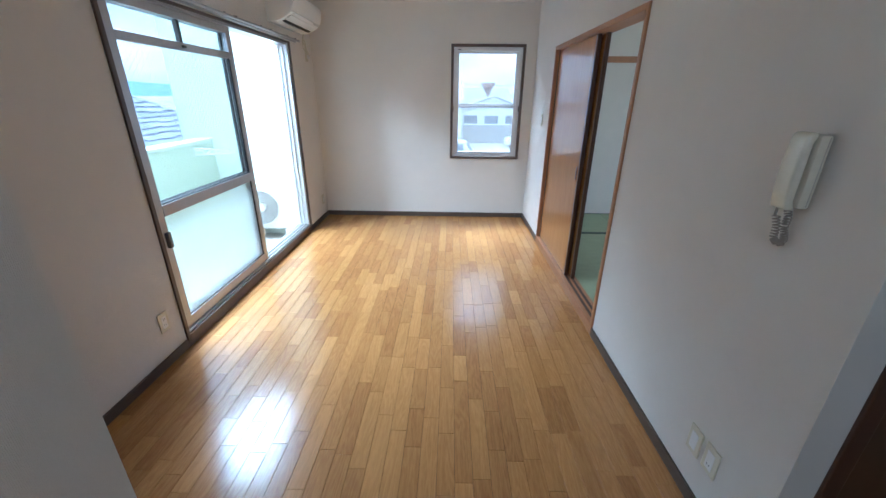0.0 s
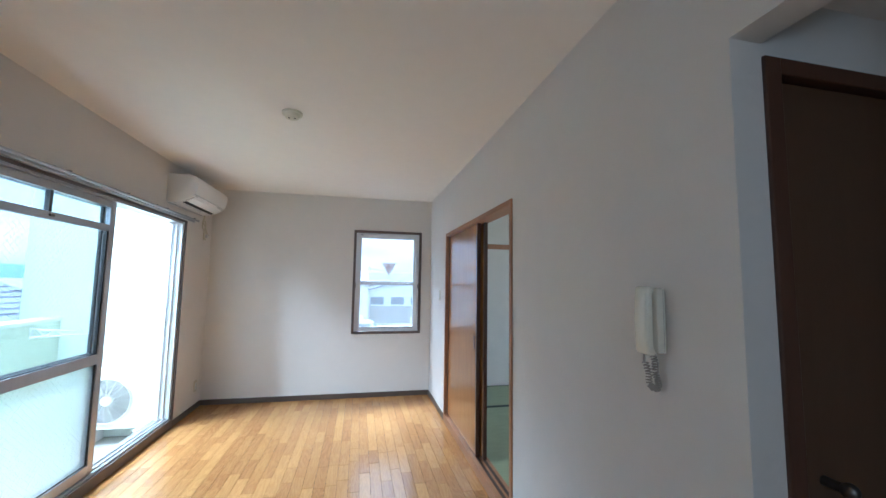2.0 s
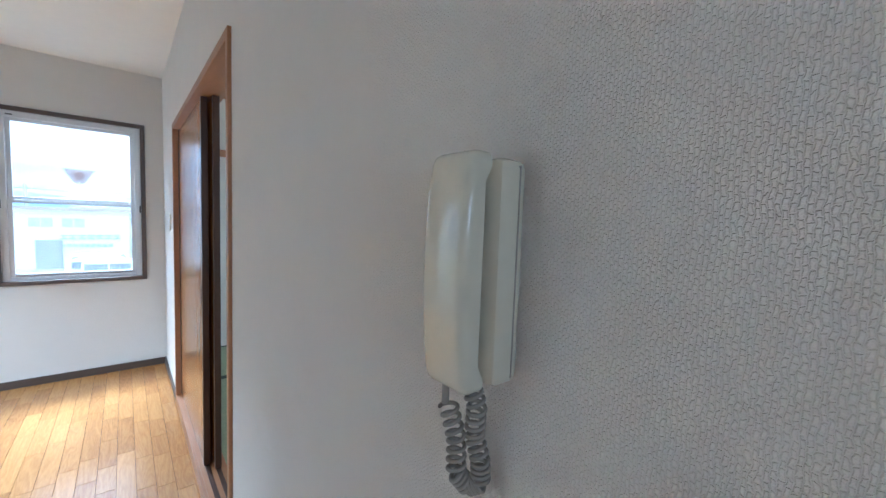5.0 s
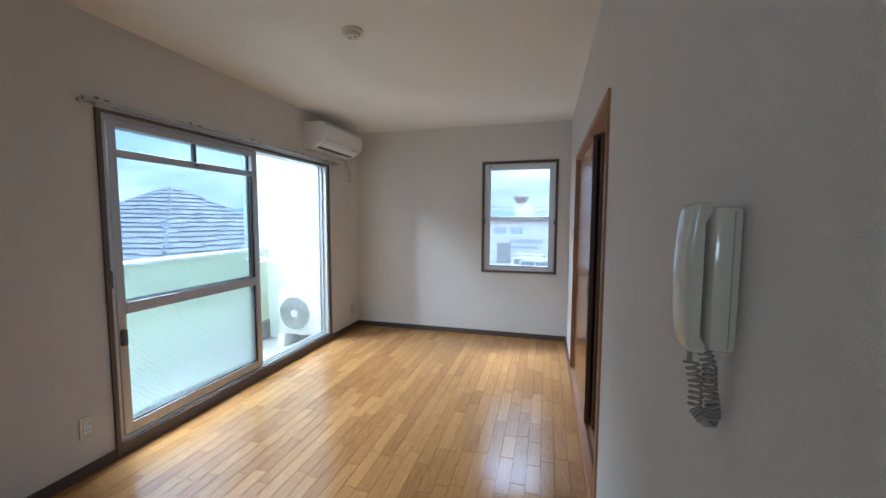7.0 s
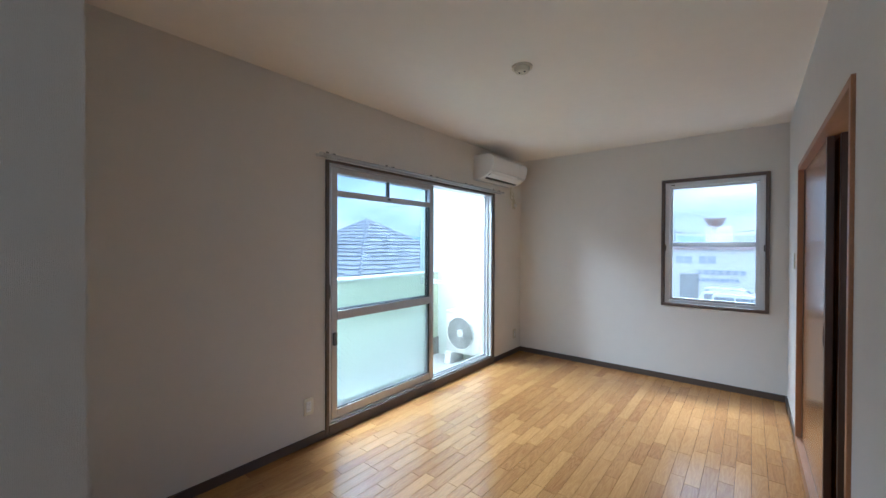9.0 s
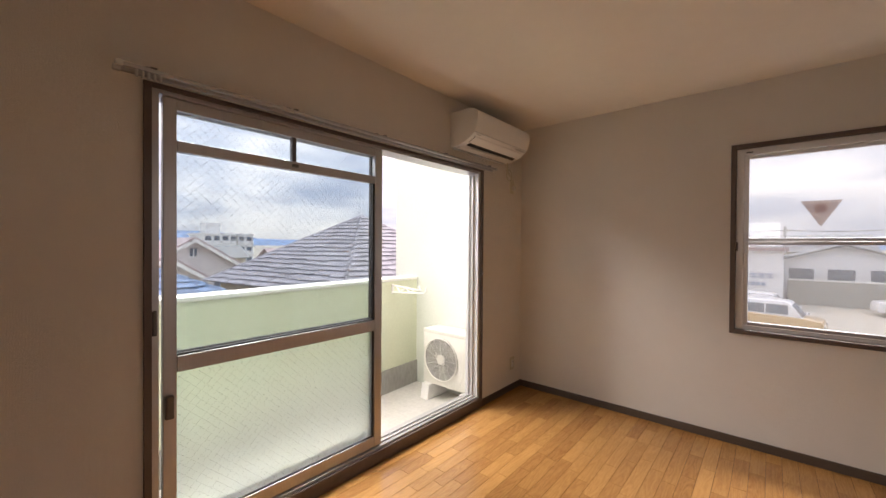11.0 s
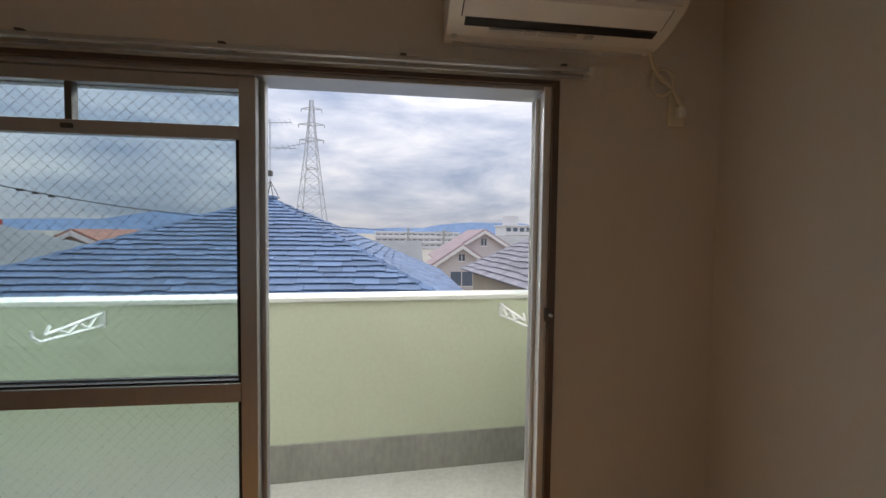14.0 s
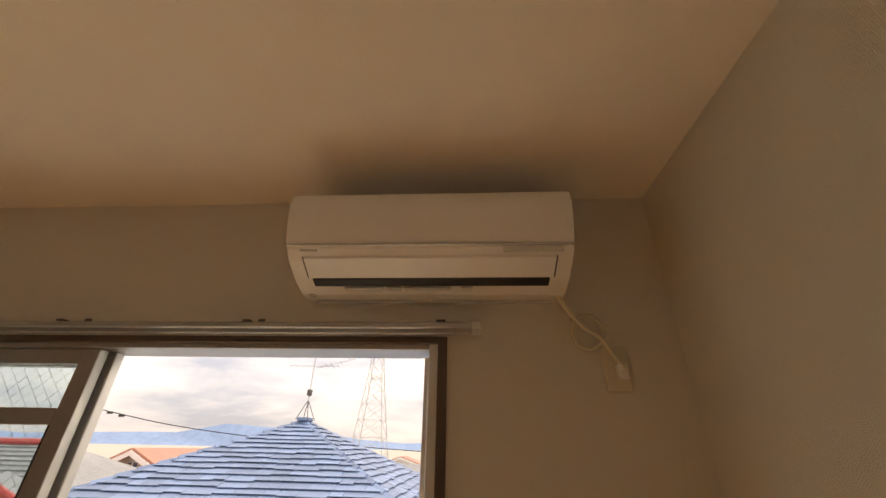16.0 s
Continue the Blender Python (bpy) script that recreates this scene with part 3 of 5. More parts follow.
for x_ in (fx0 + 0.002, fx1 - 0.012):
    part("side_latch", box((x_, 6.0, 1.27), (x_ + 0.01, 6.012, 1.33), 0.002), M_STEEL, win)
part("cover_strip", box((1.72, 6.085, 1.5), (1.724, 6.089, 1.52)), M_ALUW, win)
mark = lone("window_sticker", prism([(1.966, 1.592), (2.154, 1.592), (2.06, 1.427)], "y", 6.064, 6.0655), M_STICKER, "red inverted triangle rescue sticker on the window pane, paled by painted-in glare", "sticker", at=(2.06, 6.064, 1.5))
part("sticker_disc", tube((2.06, 6.0632, 1.545), (2.06, 6.064, 1.545), 0.03, 18), M_STICKERC, mark)

# ---- sliding panel opening to the tatami room ----
fus = thing("sliding_panel_door", (W, 4.2, 0), "honey-brown wooden sliding panels in a reddish timber frame, half open", "sliding door")
part("post", box((W - 0.012, 3.297, FLOOR), (W + 0.11, 3.328, 1.868), 0.003), M_CEDAR, fus)
part("post", box((W - 0.012, 5.052, FLOOR), (W + 0.11, 5.082, 1.868), 0.003), M_CEDAR, fus)
part("lintel", box((W - 0.012, 3.328, 1.835), (W + 0.11, 5.052, 1.868), 0.003), M_CEDAR, fus)
lower_ = box((W - 0.012, 3.328, FLOOR), (W + 0.002, 5.052, 0.022), 0.002)
box((W + 0.002, 3.328, 0.0), (W + 0.11, 5.052, 0.0215), bm=lower_)
part("threshold", lower_, M_CEDAR, fus)
for x_ in (0.022, 0.062):
    part("groove", box((W + x_, 3.33, 0.0225), (W + x_ + 0.02, 5.05, 0.0245)), M_DARKEDGE, fus)
for x_, a, b in ((0.018, 4.06, 5.05), (0.058, 4.0, 4.98)):
    p_ = part("panel", box((W + x_ + 0.004, a + 0.03, 0.028), (W + x_ + 0.024, b - 0.022, 1.83), 0.001), M_VENEER, fus, "glossy honey-brown veneer panel")
    part("edge", box((W + x_, a, 0.026), (W + x_ + 0.028, a + 0.03, 1.833), 0.003), M_DARKEDGE, p_)
    part("edge", box((W + x_, b - 0.022, 0.026), (W + x_ + 0.028, b, 1.833), 0.003), M_DARKEDGE, p_)
    if x_ < 0.03:
        part("finger_pull", box((W + x_ + 0.001, a + 0.06, 0.83), (W + x_ + 0.0045, a + 0.085, 0.93), 0.001), M_DARKEDGE, p_)
switch = thing("light_switch", (W, 5.4, 1.2), "small cream wall switch beside the sliding panels", "switch")
part("plate", box((W - 0.008, 5.36, 1.15), (W, 5.43, 1.27), 0.003), M_CREAM, switch)
part("rocker", box((W - 0.012, 5.38, 1.18), (W - 0.008, 5.41, 1.24), 0.002), M_WHITE, switch)

# ---- tatami room ----
for x0 in (2.7, 3.6, 4.5):
    for y0, y1 in ((2.07, 3.38), (3.39, 5.19), (5.2, 5.995)):
        x1 = min(x0 + 0.89, 5.39)
        mt = thing("tatami_mat", (x0, y0, 0), "greenish woven straw tatami mat with a dark border", "tatami mat", "tatami mats")
        part("straw", box((x0, y0 + 0.028, 0.0), (x1, y1 - 0.028, 0.022), 0.002), M_TATAMI, mt)
        part("border", box((x0, y0, 0.0), (x1, y0 + 0.028, 0.0225), 0.002), M_TATEDGE, mt)
        part("border", box((x0, y1 - 0.028, 0.0), (x1, y1, 0.0225), 0.002), M_TATEDGE, mt)
lone("picture_rail", box((W + 0.1, 5.978, 1.81), (5.4, 6.0, 1.875), 0.003), M_CEDAR, "reddish timber rail along the tatami room wall", "rail", at=(4, 6, 1.7))
lone("ceiling_batten", box((W + 0.1, 5.97, 2.34), (5.4, 6.0, 2.4), 0.003), M_CEDAR, "reddish timber batten under the tatami room ceiling", "batten", at=(4, 6, 2.4))

# ---- hallway door ----
hd = thing("hallway_door", (3.13, 1.92, 0), "dark brown wooden door standing shut in the hallway", "door")
part("door_jamb", box((2.69, 1.89, FLOOR), (2.742, 1.95, 1.945), 0.003), M_DARKEDGE, hd)
part("door_jamb", box((3.52, 1.89, FLOOR), (3.572, 1.95, 1.945), 0.003), M_DARKEDGE, hd)
part("door_head", box((2.742, 1.89, 1.9), (3.52, 1.95, 1.945), 0.003), M_DARKEDGE, hd)
leaf_ = part("leaf", box((2.745, 1.92, FLOOR + 0.005), (3.517, 1.955, 1.897), 0.002), M_DARKDOOR, hd)
kb = tube((2.83, 1.875, 0.88), (2.83, 1.921, 0.88), 0.012, 12)
bmesh.ops.create_uvsphere(kb, u_segments=14, v_segments=8, radius=0.019, matrix=Matrix.Translation((2.83, 1.867, 0.88)))
part("knob", kb, M_STEEL, leaf_, "dark round door knob", smooth=True)

# ---- air conditioner ----
ac = thing("air_conditioner", (0, 5.3, 2.03), "white wall-mounted split air conditioner with a dark air slot", "air conditioner")
YA, YB = 4.92, 5.683
AC_K = 0.93
prof = [(0.0, 2.03), (0.07, 2.028), (0.138, 2.046), (0.205, 2.078), (0.232, 2.1), (0.242, 2.125), (0.262, 2.18), (0.266, 2.225), (0.26, 2.25), (0.235, 2.275), (0.19, 2.285), (0.0, 2.285)]
prof = [(u * AC_K, v) for u, v in prof]
part("body", prism(prof, "y", YA, YB, bevel=0.004), M_WHITE, ac, smooth=True)
fp = [(0.2445, 2.112), (0.256, 2.14), (0.2685, 2.19), (0.2705, 2.225), (0.264, 2.253), (0.25, 2.25), (0.25, 2.13), (0.238, 2.117)]
fp = [(u * AC_K, v) for u, v in fp]
part("front_panel", prism(fp, "y", YA + 0.002, YB - 0.002), M_WHITE, ac, smooth=True)
part("panel_seam", box((0.216, YA + 0.004, 2.1055), (0.2285, YB - 0.004, 2.109)), M_GREYP, ac)
part("air_slot", prism([(0.112, 2.036), (0.137, 2.0445), (0.143, 2.054), (0.12, 2.06)], "y", YA + 0.055, YB - 0.055), M_BLACK, ac, "dark air outlet slot")
part("louvre_gap", prism([(0.1385, 2.05), (0.198, 2.08), (0.2005, 2.089), (0.1425, 2.0585)], "y", YA + 0.041, YB - 0.041), M_BLACK, ac)
part("louvre", prism([(0.1405, 2.049), (0.2, 2.0795), (0.2025, 2.0865), (0.1445, 2.058)], "y", YA + 0.045, YB - 0.045), M_WHITE, ac, "white louvre flap")
part("display_window", box((0.214, 5.5, 2.0885), (0.2205, 5.655, 2.102)), M_GREYP, ac)
part("maker_mark", box((0.2135, YA + 0.04, 2.0935), (0.219, YA + 0.085, 2.0985)), M_GREYP, ac)
for k, (a, b) in enumerate(((0.14, 0.25), (0.26, 0.3), (0.31, 0.44), (0.47, 0.5))):
    part("caution_label", box((0.09, YA + a, 2.0295 + 0.0004), (0.11, YA + b, 2.0335)), M_GREYP, ac)
part("lower_label", tube((0.06, YA + 0.03, 2.0265), (0.06, YA + 0.03, 2.031), 0.012, 14), M_GREYP, ac)
part("back_plate", box((0.0, YA + 0.03, 2.022), (0.02, YB - 0.03, 2.03)), M_GREYP, ac)


def cord(name, pts, r, material, parent, label=""):
    cu = bpy.data.curves.new(name, "CURVE")
    cu.dimensions, cu.bevel_depth, cu.bevel_resolution, cu.resolution_u = "3D", r, 3, 8
    sp = cu.splines.new("NURBS")
    sp.points.add(len(pts) - 1)
    sp.use_endpoint_u, sp.order_u = True, 3
    base = AT[parent.name]
    for p_, q in zip(sp.points, pts):
        p_.co = (*(Vector(q) - base), 1)
    tmp = bpy.data.objects.new(name + "_curve", cu)
    me = bpy.data.meshes.new_from_object(tmp)
    bpy.data.objects.remove(tmp)
    me.materials.clear()
    me.materials.append(material)
    ob = new(name, me)
    ob.parent = parent
    AT[ob.name] = base
    return tagged(ob, label)


cord("power_cord", [(0.05, 5.66, 2.035), (0.02, 5.7, 1.99), (0.012, 5.73, 1.95), (0.015, 5.78, 1.92), (0.02, 5.8, 1.87), (0.035, 5.82, 1.83)], 0.006, M_CREAM, ac, "cream power cord")
cord("cord_loop", [(0.012, 5.7, 1.97)] + [(0.014, 5.745 + 0.045 * math.sin(a), 1.935 + 0.05 * math.cos(a)) for a in [k * 0.5 for k in range(14)]], 0.0055, M_CREAM, ac, "coiled cream power cord")
oa = thing("ac_outlet", (0, 5.805, 1.83), "cream wall outlet with the air conditioner plug in it", "outlet")
part("plate", box((0, 5.775, 1.777), (0.009, 5.84, 1.895), 0.003), M_CREAM, oa)
part("plug", box((0.009, 5.802, 1.805), (0.036, 5.83, 1.845), 0.006), M_WHITE, oa)


def outlet(name, at, normal, label, slots=2):
    """A cream cover plate 70 by 115 mm, on a wall whose normal is +x or -x."""
    x, y, z = at
    s = normal
    o = thing(name, at, label, "outlet", "wall outlets")
    part("plate", box((min(x, x + s * 0.008), y - 0.035, z - 0.058), (max(x, x + s * 0.008), y + 0.035, z + 0.058), 0.003), M_CREAM, o)
    core = part("insert", box((min(x + s * 0.008, x + s * 0.0105), y - 0.018, z - 0.036), (max(x + s * 0.008, x + s * 0.0105), y + 0.018, z + 0.036), 0.001), M_WHITE, o)
    for k in range(slots):
        zz = z - 0.018 + 0.036 * k
        for d in (-0.006, 0.006):
            part("slot", box((min(x + s * 0.0104, x + s * 0.0112), y + d - 0.001, zz - 0.005), (max(x + s * 0.0104, x + s * 0.0112), y + d + 0.001, zz + 0.005)), M_BLACK, core)
    return o


outlet("wall_outlet", (0, 2.95, 0.215), 1, "cream double wall outlet above the baseboard")
outlet("wall_outlet", (0, 5.84, 0.2), 1, "cream wall outlet near the room corner")
outlet("wall_outlet", (W, 2.232, 0.205), -1, "cream blank wall outlet plate above the baseboard", 0)
outlet("wall_outlet", (W, 2.138, 0.21), -1, "cream wall socket with round jack above the baseboard", 1)

# ---- ceiling rose ----
rose = thing("ceiling_rose", (1.247, 3.619, H), "small round cream ceiling lamp socket", "ceiling socket")
part("base", tube((1.247, 3.619, H - 0.012), (1.247, 3.619, H), 0.062, 28), M_CREAM, rose, smooth=True)
sk = part("socket", tube((1.247, 3.619, H - 0.034), (1.247, 3.619, H - 0.012), 0.04, 24, r2=0.047), M_CREAM, rose, smooth=True)
for k in range(2):
    part("hook_slot", box((1.247 - 0.022 + 0.034 * k, 3.612, H - 0.0355), (1.247 - 0.012 + 0.034 * k, 3.626, H - 0.034)), M_BLACK, sk)

# ---- intercom phone ----
ph = thing("intercom_phone", (W, 2.17, 1.24), "ivory plastic wall intercom handset with a coiled cord", "intercom")
part("base", box((W - 0.034, 2.122, 1.143), (W, 2.2, 1.336), 0.009), M_IVORY, ph, smooth=True)
part("base_seam", box((W - 0.0125, 2.1212, 1.15), (W - 0.0113, 2.123, 1.33)), M_CORD, ph)
hp = []
for k in range(17):
    u = k / 16
    hp.append((W - 0.053 - 0.009 * math.sin(math.pi * u) ** 0.7, 1.136 + 0.205 * u))
back = [(W - 0.04 if 0.12 < k / 16 < 0.88 else W - 0.033, 1.136 + 0.205 * k / 16) for k in range(16, -1, -1)]
hb = bmesh.new()
prism(hp + back, "y", 2.134, 2.19, hb)
long_ = [e for e in hb.edges if abs(e.verts[0].co.y - e.verts[1].co.y) < 1e-6 and min(v.co.x for v in e.verts) < W - 0.045]
ends_ = [e for e in hb.edges if abs(e.verts[0].co.y - e.verts[1].co.y) > 0.01 and e.verts[0].co.x < W - 0.045 and (e.verts[0].co.z < 1.137 or e.verts[0].co.z > 1.34)]
bmesh.ops.bevel(hb, geom=long_ + ends_, offset=0.009, segments=4, affect="EDGES", profile=0.5)
part("handset", hb, M_IVORY, ph, "glossy ivory handset", smooth=True)
part("cord_stub", tube((W - 0.036, 2.178, 1.112), (W - 0.036, 2.178, 1.14), 0.0035), M_CORD, ph)


def coil(turns, r, path):
    pts = []
    n_ = turns * 8
    for k in range(n_ + 1):
        u = k / n_
        i = min(int(u * (len(path) - 1)), len(path) - 2)
        w = u * (len(path) - 1) - i
        c = Vector(path[i]).lerp(Vector(path[i + 1]), w)
        d = (Vector(path[i + 1]) - Vector(path[i])).normalized()
        s1 = d.cross(Vector((0.3, 1, 0.1))).normalized()
        s2 = d.cross(s1)
        a = k / 8 * 2 * math.pi
        pts.append(c + s1 * r * math.cos(a) + s2 * r * math.sin(a))
    return pts


cord("coiled_cord", coil(30, 0.0085, [(W - 0.026, 2.158, 1.143), (W - 0.02, 2.152, 1.115), (W - 0.016, 2.158, 1.085), (W - 0.014, 2.15, 1.06), (W - 0.013, 2.15, 1.04), (W - 0.02, 2.16, 1.034),
                                           (W - 0.03, 2.166, 1.048), (W - 0.029, 2.168, 1.08), (W - 0.034, 2.176, 1.112)]), 0.002, M_CORD, ph, "grey-beige coiled cord")
ph.location += Vector((0, 0.01, 0.008))


# ---- balcony ----
structure("balcony_floor", box((-1.5, -0.5, -0.42), (-0.14, 5.9, -0.295)), M_CONC, "pale worn concrete balcony floor", "floor")
SKEW = 0.06


def along_parapet(bm):
    """The parapet runs slightly askew: it draws nearer to the wall away from the side wall."""
    for v in bm.verts:
        v.co.x += (5.9 - v.co.y) * SKEW
    return bm


structure("balcony_kerb", along_parapet(box((-1.5, -0.5, -0.295), (-1.295, 5.9, -0.045))), M_KERB, "stained grey mortar upstand under the parapet", "kerb")
structure("balcony_parapet", along_parapet(box((-1.47, -0.5, -0.045), (-1.31, 5.9, 0.9))), M_GREEN, "pale green painted balcony parapet", "parapet")
structure("balcony_coping", along_parapet(box((-1.49, -0.5, 0.9), (-1.295, 5.9, 0.935), 0.008)), M_COPING, "whitish painted parapet coping", "coping")
structure("balcony_side_wall", box((-1.67, 5.9, -0.42), (-0.14, 6.14, 3.15)), M_GREENW, "pale green-white painted balcony side wall", "wall")
structure("balcony_end_wall", box((-1.67, -0.7, -0.42), (-0.14, -0.5, 3.15)), M_GREENW, "pale green-white painted balcony end wall", "wall")
# unseen slab, added to keep sky light off the side wall
structure("balcony_shade_slab", box((-1.67, -0.7, 3.15), (-0.14, 6.14, 3.3)), M_GREENW, "unseen pale green-white slab added to shade the balcony", "ceiling")
structure("balcony_outer_wall", box((-0.17, -0.5, -0.42), (-0.14, 3.08, 3.15)), M_GREENW, "pale green-white painted outer wall", "wall")
pipe = thing("drain_pipe", (-0.22, 5.6, -0.28), "white plastic pipe cover beside the balcony door", "pipe")
part("pipe", box((-0.235, 5.42, -0.295), (-0.17, 5.49, 2.3), 0.012), M_GREENW, pipe)
part("pipe_foot", box((-0.245, 5.41, -0.295), (-0.165, 5.5, -0.2), 0.008), M_WHITE, pipe)

# outdoor unit
un = thing("outdoor_unit", (-0.55, 5.7, -0.285), "off-white outdoor air conditioner unit standing on plastic feet", "outdoor unit")
UX0, UX1, UY0, UY1, UZ0, UZ1 = -0.945, -0.27, 5.64, 5.88, -0.14, 0.42
part("casing", box((UX0, UY0, UZ0), (UX1, UY1, UZ1), 0.012), M_UNIT, un, smooth=True)
part("top_lid", box((UX0 - 0.004, UY0 - 0.004, UZ1 - 0.035), (UX1 + 0.004, UY1 + 0.004, UZ1 + 0.004), 0.008), M_UNIT, un, smooth=True)
cx, cz = UX0 + 0.245, (UZ0 + UZ1) / 2 - 0.005
part("fan_opening", tube((cx, UY0 - 0.002, cz), (cx, UY0 + 0.01, cz), 0.215, 40), M_BLACK, un)
fan = part("fan", tube((cx, UY0 - 0.008, cz), (cx, UY0 - 0.003, cz), 0.05, 20), M_GREYP, un)
for k in range(3):
    a = k * 2.094 + 0.4
    b_ = solid([(cx + 0.04 * math.cos(a), UY0 - 0.004, cz + 0.04 * math.sin(a)), (cx + 0.2 * math.cos(a - 0.25), UY0 - 0.0035, cz + 0.2 * math.sin(a - 0.25)),
                (cx + 0.2 * math.cos(a + 0.55), UY0 - 0.005, cz + 0.2 * math.sin(a + 0.55)), (cx + 0.045 * math.cos(a + 0.8), UY0 - 0.006, cz + 0.045 * math.sin(a + 0.8))], 0.002)
    part("blade", b_, M_STEEL, fan)


def ring(c, r, th, seg=36):
    bm = bmesh.new()
    vs = []
    for k in range(seg):
        a = 2 * math.pi * k / seg
        for dr, dy in ((-th, 0), (0, -th), (th, 0), (0, th)):
            vs.append(bm.verts.new((c[0] + (r + dr) * math.cos(a), c[1] + dy, c[2] + (r + dr) * math.sin(a))))
    for k in range(seg):
        for j in range(4):
            a0, b0 = 4 * k, 4 * ((k + 1) % seg)
            bm.faces.new((vs[a0 + j], vs[b0 + j], vs[b0 + (j + 1) % 4], vs[a0 + (j + 1) % 4]))
    bmesh.ops.recalc_face_normals(bm, faces=bm.faces)
    return bm


gr = part("grille", ring((cx, UY0 - 0.014, cz), 0.215, 0.006), M_UNIT, un, "pale wire fan grille")
for k in range(15):
    part("grille_ring", ring((cx, UY0 - 0.016, cz), 0.048 + 0.0112 * k, 0.0021), M_UNIT, gr)
for k in range(16):
    a = k * math.pi / 8
    part("grille_spoke", tube((cx + 0.045 * math.cos(a), UY0 - 0.018, cz + 0.045 * math.sin(a)), (cx + 0.215 * math.cos(a), UY0 - 0.016, cz + 0.215 * math.sin(a)), 0.002, 6), M_UNIT, gr)
part("grille_hub", tube((cx, UY0 - 0.023, cz), (cx, UY0 - 0.014, cz), 0.042, 24), M_UNIT, gr, smooth=True)
part("panel_seam", box((UX0 + 0.5, UY0 - 0.0015, UZ0 + 0.03), (UX0 + 0.503, UY0 + 0.001, UZ1 - 0.05)), M_GREYP, un)
part("badge", box((UX1 - 0.12, UY0 - 0.002, UZ1 - 0.09), (UX1 - 0.04, UY0 + 0.001, UZ1 - 0.07)), M_GREYP, un)
for x_ in (UX0 + 0.02, UX1 - 0.16):
    part("foot", prism([(UY0 - 0.07, -0.295), (UY1, -0.295), (UY1 - 0.01, UZ0), (UY0 - 0.045, UZ0)], "x", x_, x_ + 0.1, bevel=0.006), M_WHITE, un, "white plastic foot")


# laundry pole holders on the parapet
def pole_holder(y, swing):
    h = thing("laundry_pole_holder", (-1.31, y, 0.77), "white metal laundry pole bracket bolted to the parapet", "laundry bracket", "laundry brackets")
    part("plate", box((-1.31, y - 0.018, 0.745), (-1.3, y + 0.018, 0.85), 0.003), M_WHITE, h)
    a = bmesh.new()
    t = 0.013
    for p, q in (((-1.3, 0.83), (-0.93, 0.83 - 0.05)), ((-1.3, 0.71), (-0.9, 0.735)), ((-1.26, 0.825), (-1.2, 0.72)), ((-1.2, 0.72), (-1.13, 0.805)), ((-1.13, 0.805), (-1.07, 0.73)), ((-1.07, 0.73), (-1.0, 0.79)),
                 ((-0.9, 0.735), (-0.86, 0.79)), ((-0.86, 0.79), (-0.86, 0.84)), ((-0.93, 0.78), (-0.96, 0.845))):
        tube((p[0], y, 0.8 + (p[1] - 0.77) * 0.62), (q[0], y, 0.8 + (q[1] - 0.77) * 0.62), t * 0.65, 8, a)
    part("arm", a, M_WHITE, h)
    for z_ in (0.76, 0.835):
        part("bolt", tube((-1.3, y, z_), (-1.292, y, z_), 0.008, 8), M_GALV, h)
    h.matrix_basis = pose(-1.31 + (5.9 - y) * SKEW, y, 0.79, 0, 0, swing)


for y_, swing_ in ((5.5, 8), (3.0, 0)):
    pole_holder(y_, swing_)

# ---- ground and distance ----
gm = bmesh.new()
bmesh.ops.create_grid(gm, x_segments=8, y_segments=8, size=2500)
bmesh.ops.translate(gm, verts=gm.verts, vec=(0, 0, -3.2))
structure("ground", gm, M_GROUND, "pale gravel and asphalt ground between the houses", "ground")
structure("own_building_wall", box((-0.14, -1.3, -3.2), (5.5, 6.14, -0.3)), M_GREENW, "pale green-white wall of the apartment block below", "wall")


def hills(name, cx_, cy_, r, a0, a1, hmin, hmax, seed):
    bm = bmesh.new()
    n_ = 70
    vs = []
    for k in range(n_ + 1):
        a = a0 + (a1 - a0) * k / n_
        h = hmin + (hmax - hmin) * max(0.0, 0.5 + 0.9 * noise.noise((k * 0.11, seed, 0)) + 0.25 * noise.noise((k * 0.5, seed, 3)))
        p = (cx_ + r * math.cos(a), cy_ + r * math.sin(a))
        q = (cx_ + (r + 500) * math.cos(a), cy_ + (r + 500) * math.sin(a))
        vs.append((bm.verts.new((*p, -3.2)), bm.verts.new((p[0] * 1.05, p[1] * 1.05, h)), bm.verts.new((*q, -3.2))))
    for a, b in zip(vs, vs[1:]):
        bm.faces.new((a[0], b[0], b[1], a[1]))
        bm.faces.new((a[1], b[1], b[2], a[2]))
    ob = lone(name, bm, M_MOUNT, "hazy blue mountain range on the horizon", "mountains")
    tagged(ob, kind="structure")


hills("backdrop", 0, 0, 1500, 0.45 * math.pi, 1.4 * math.pi, 2, 62, 4.2)


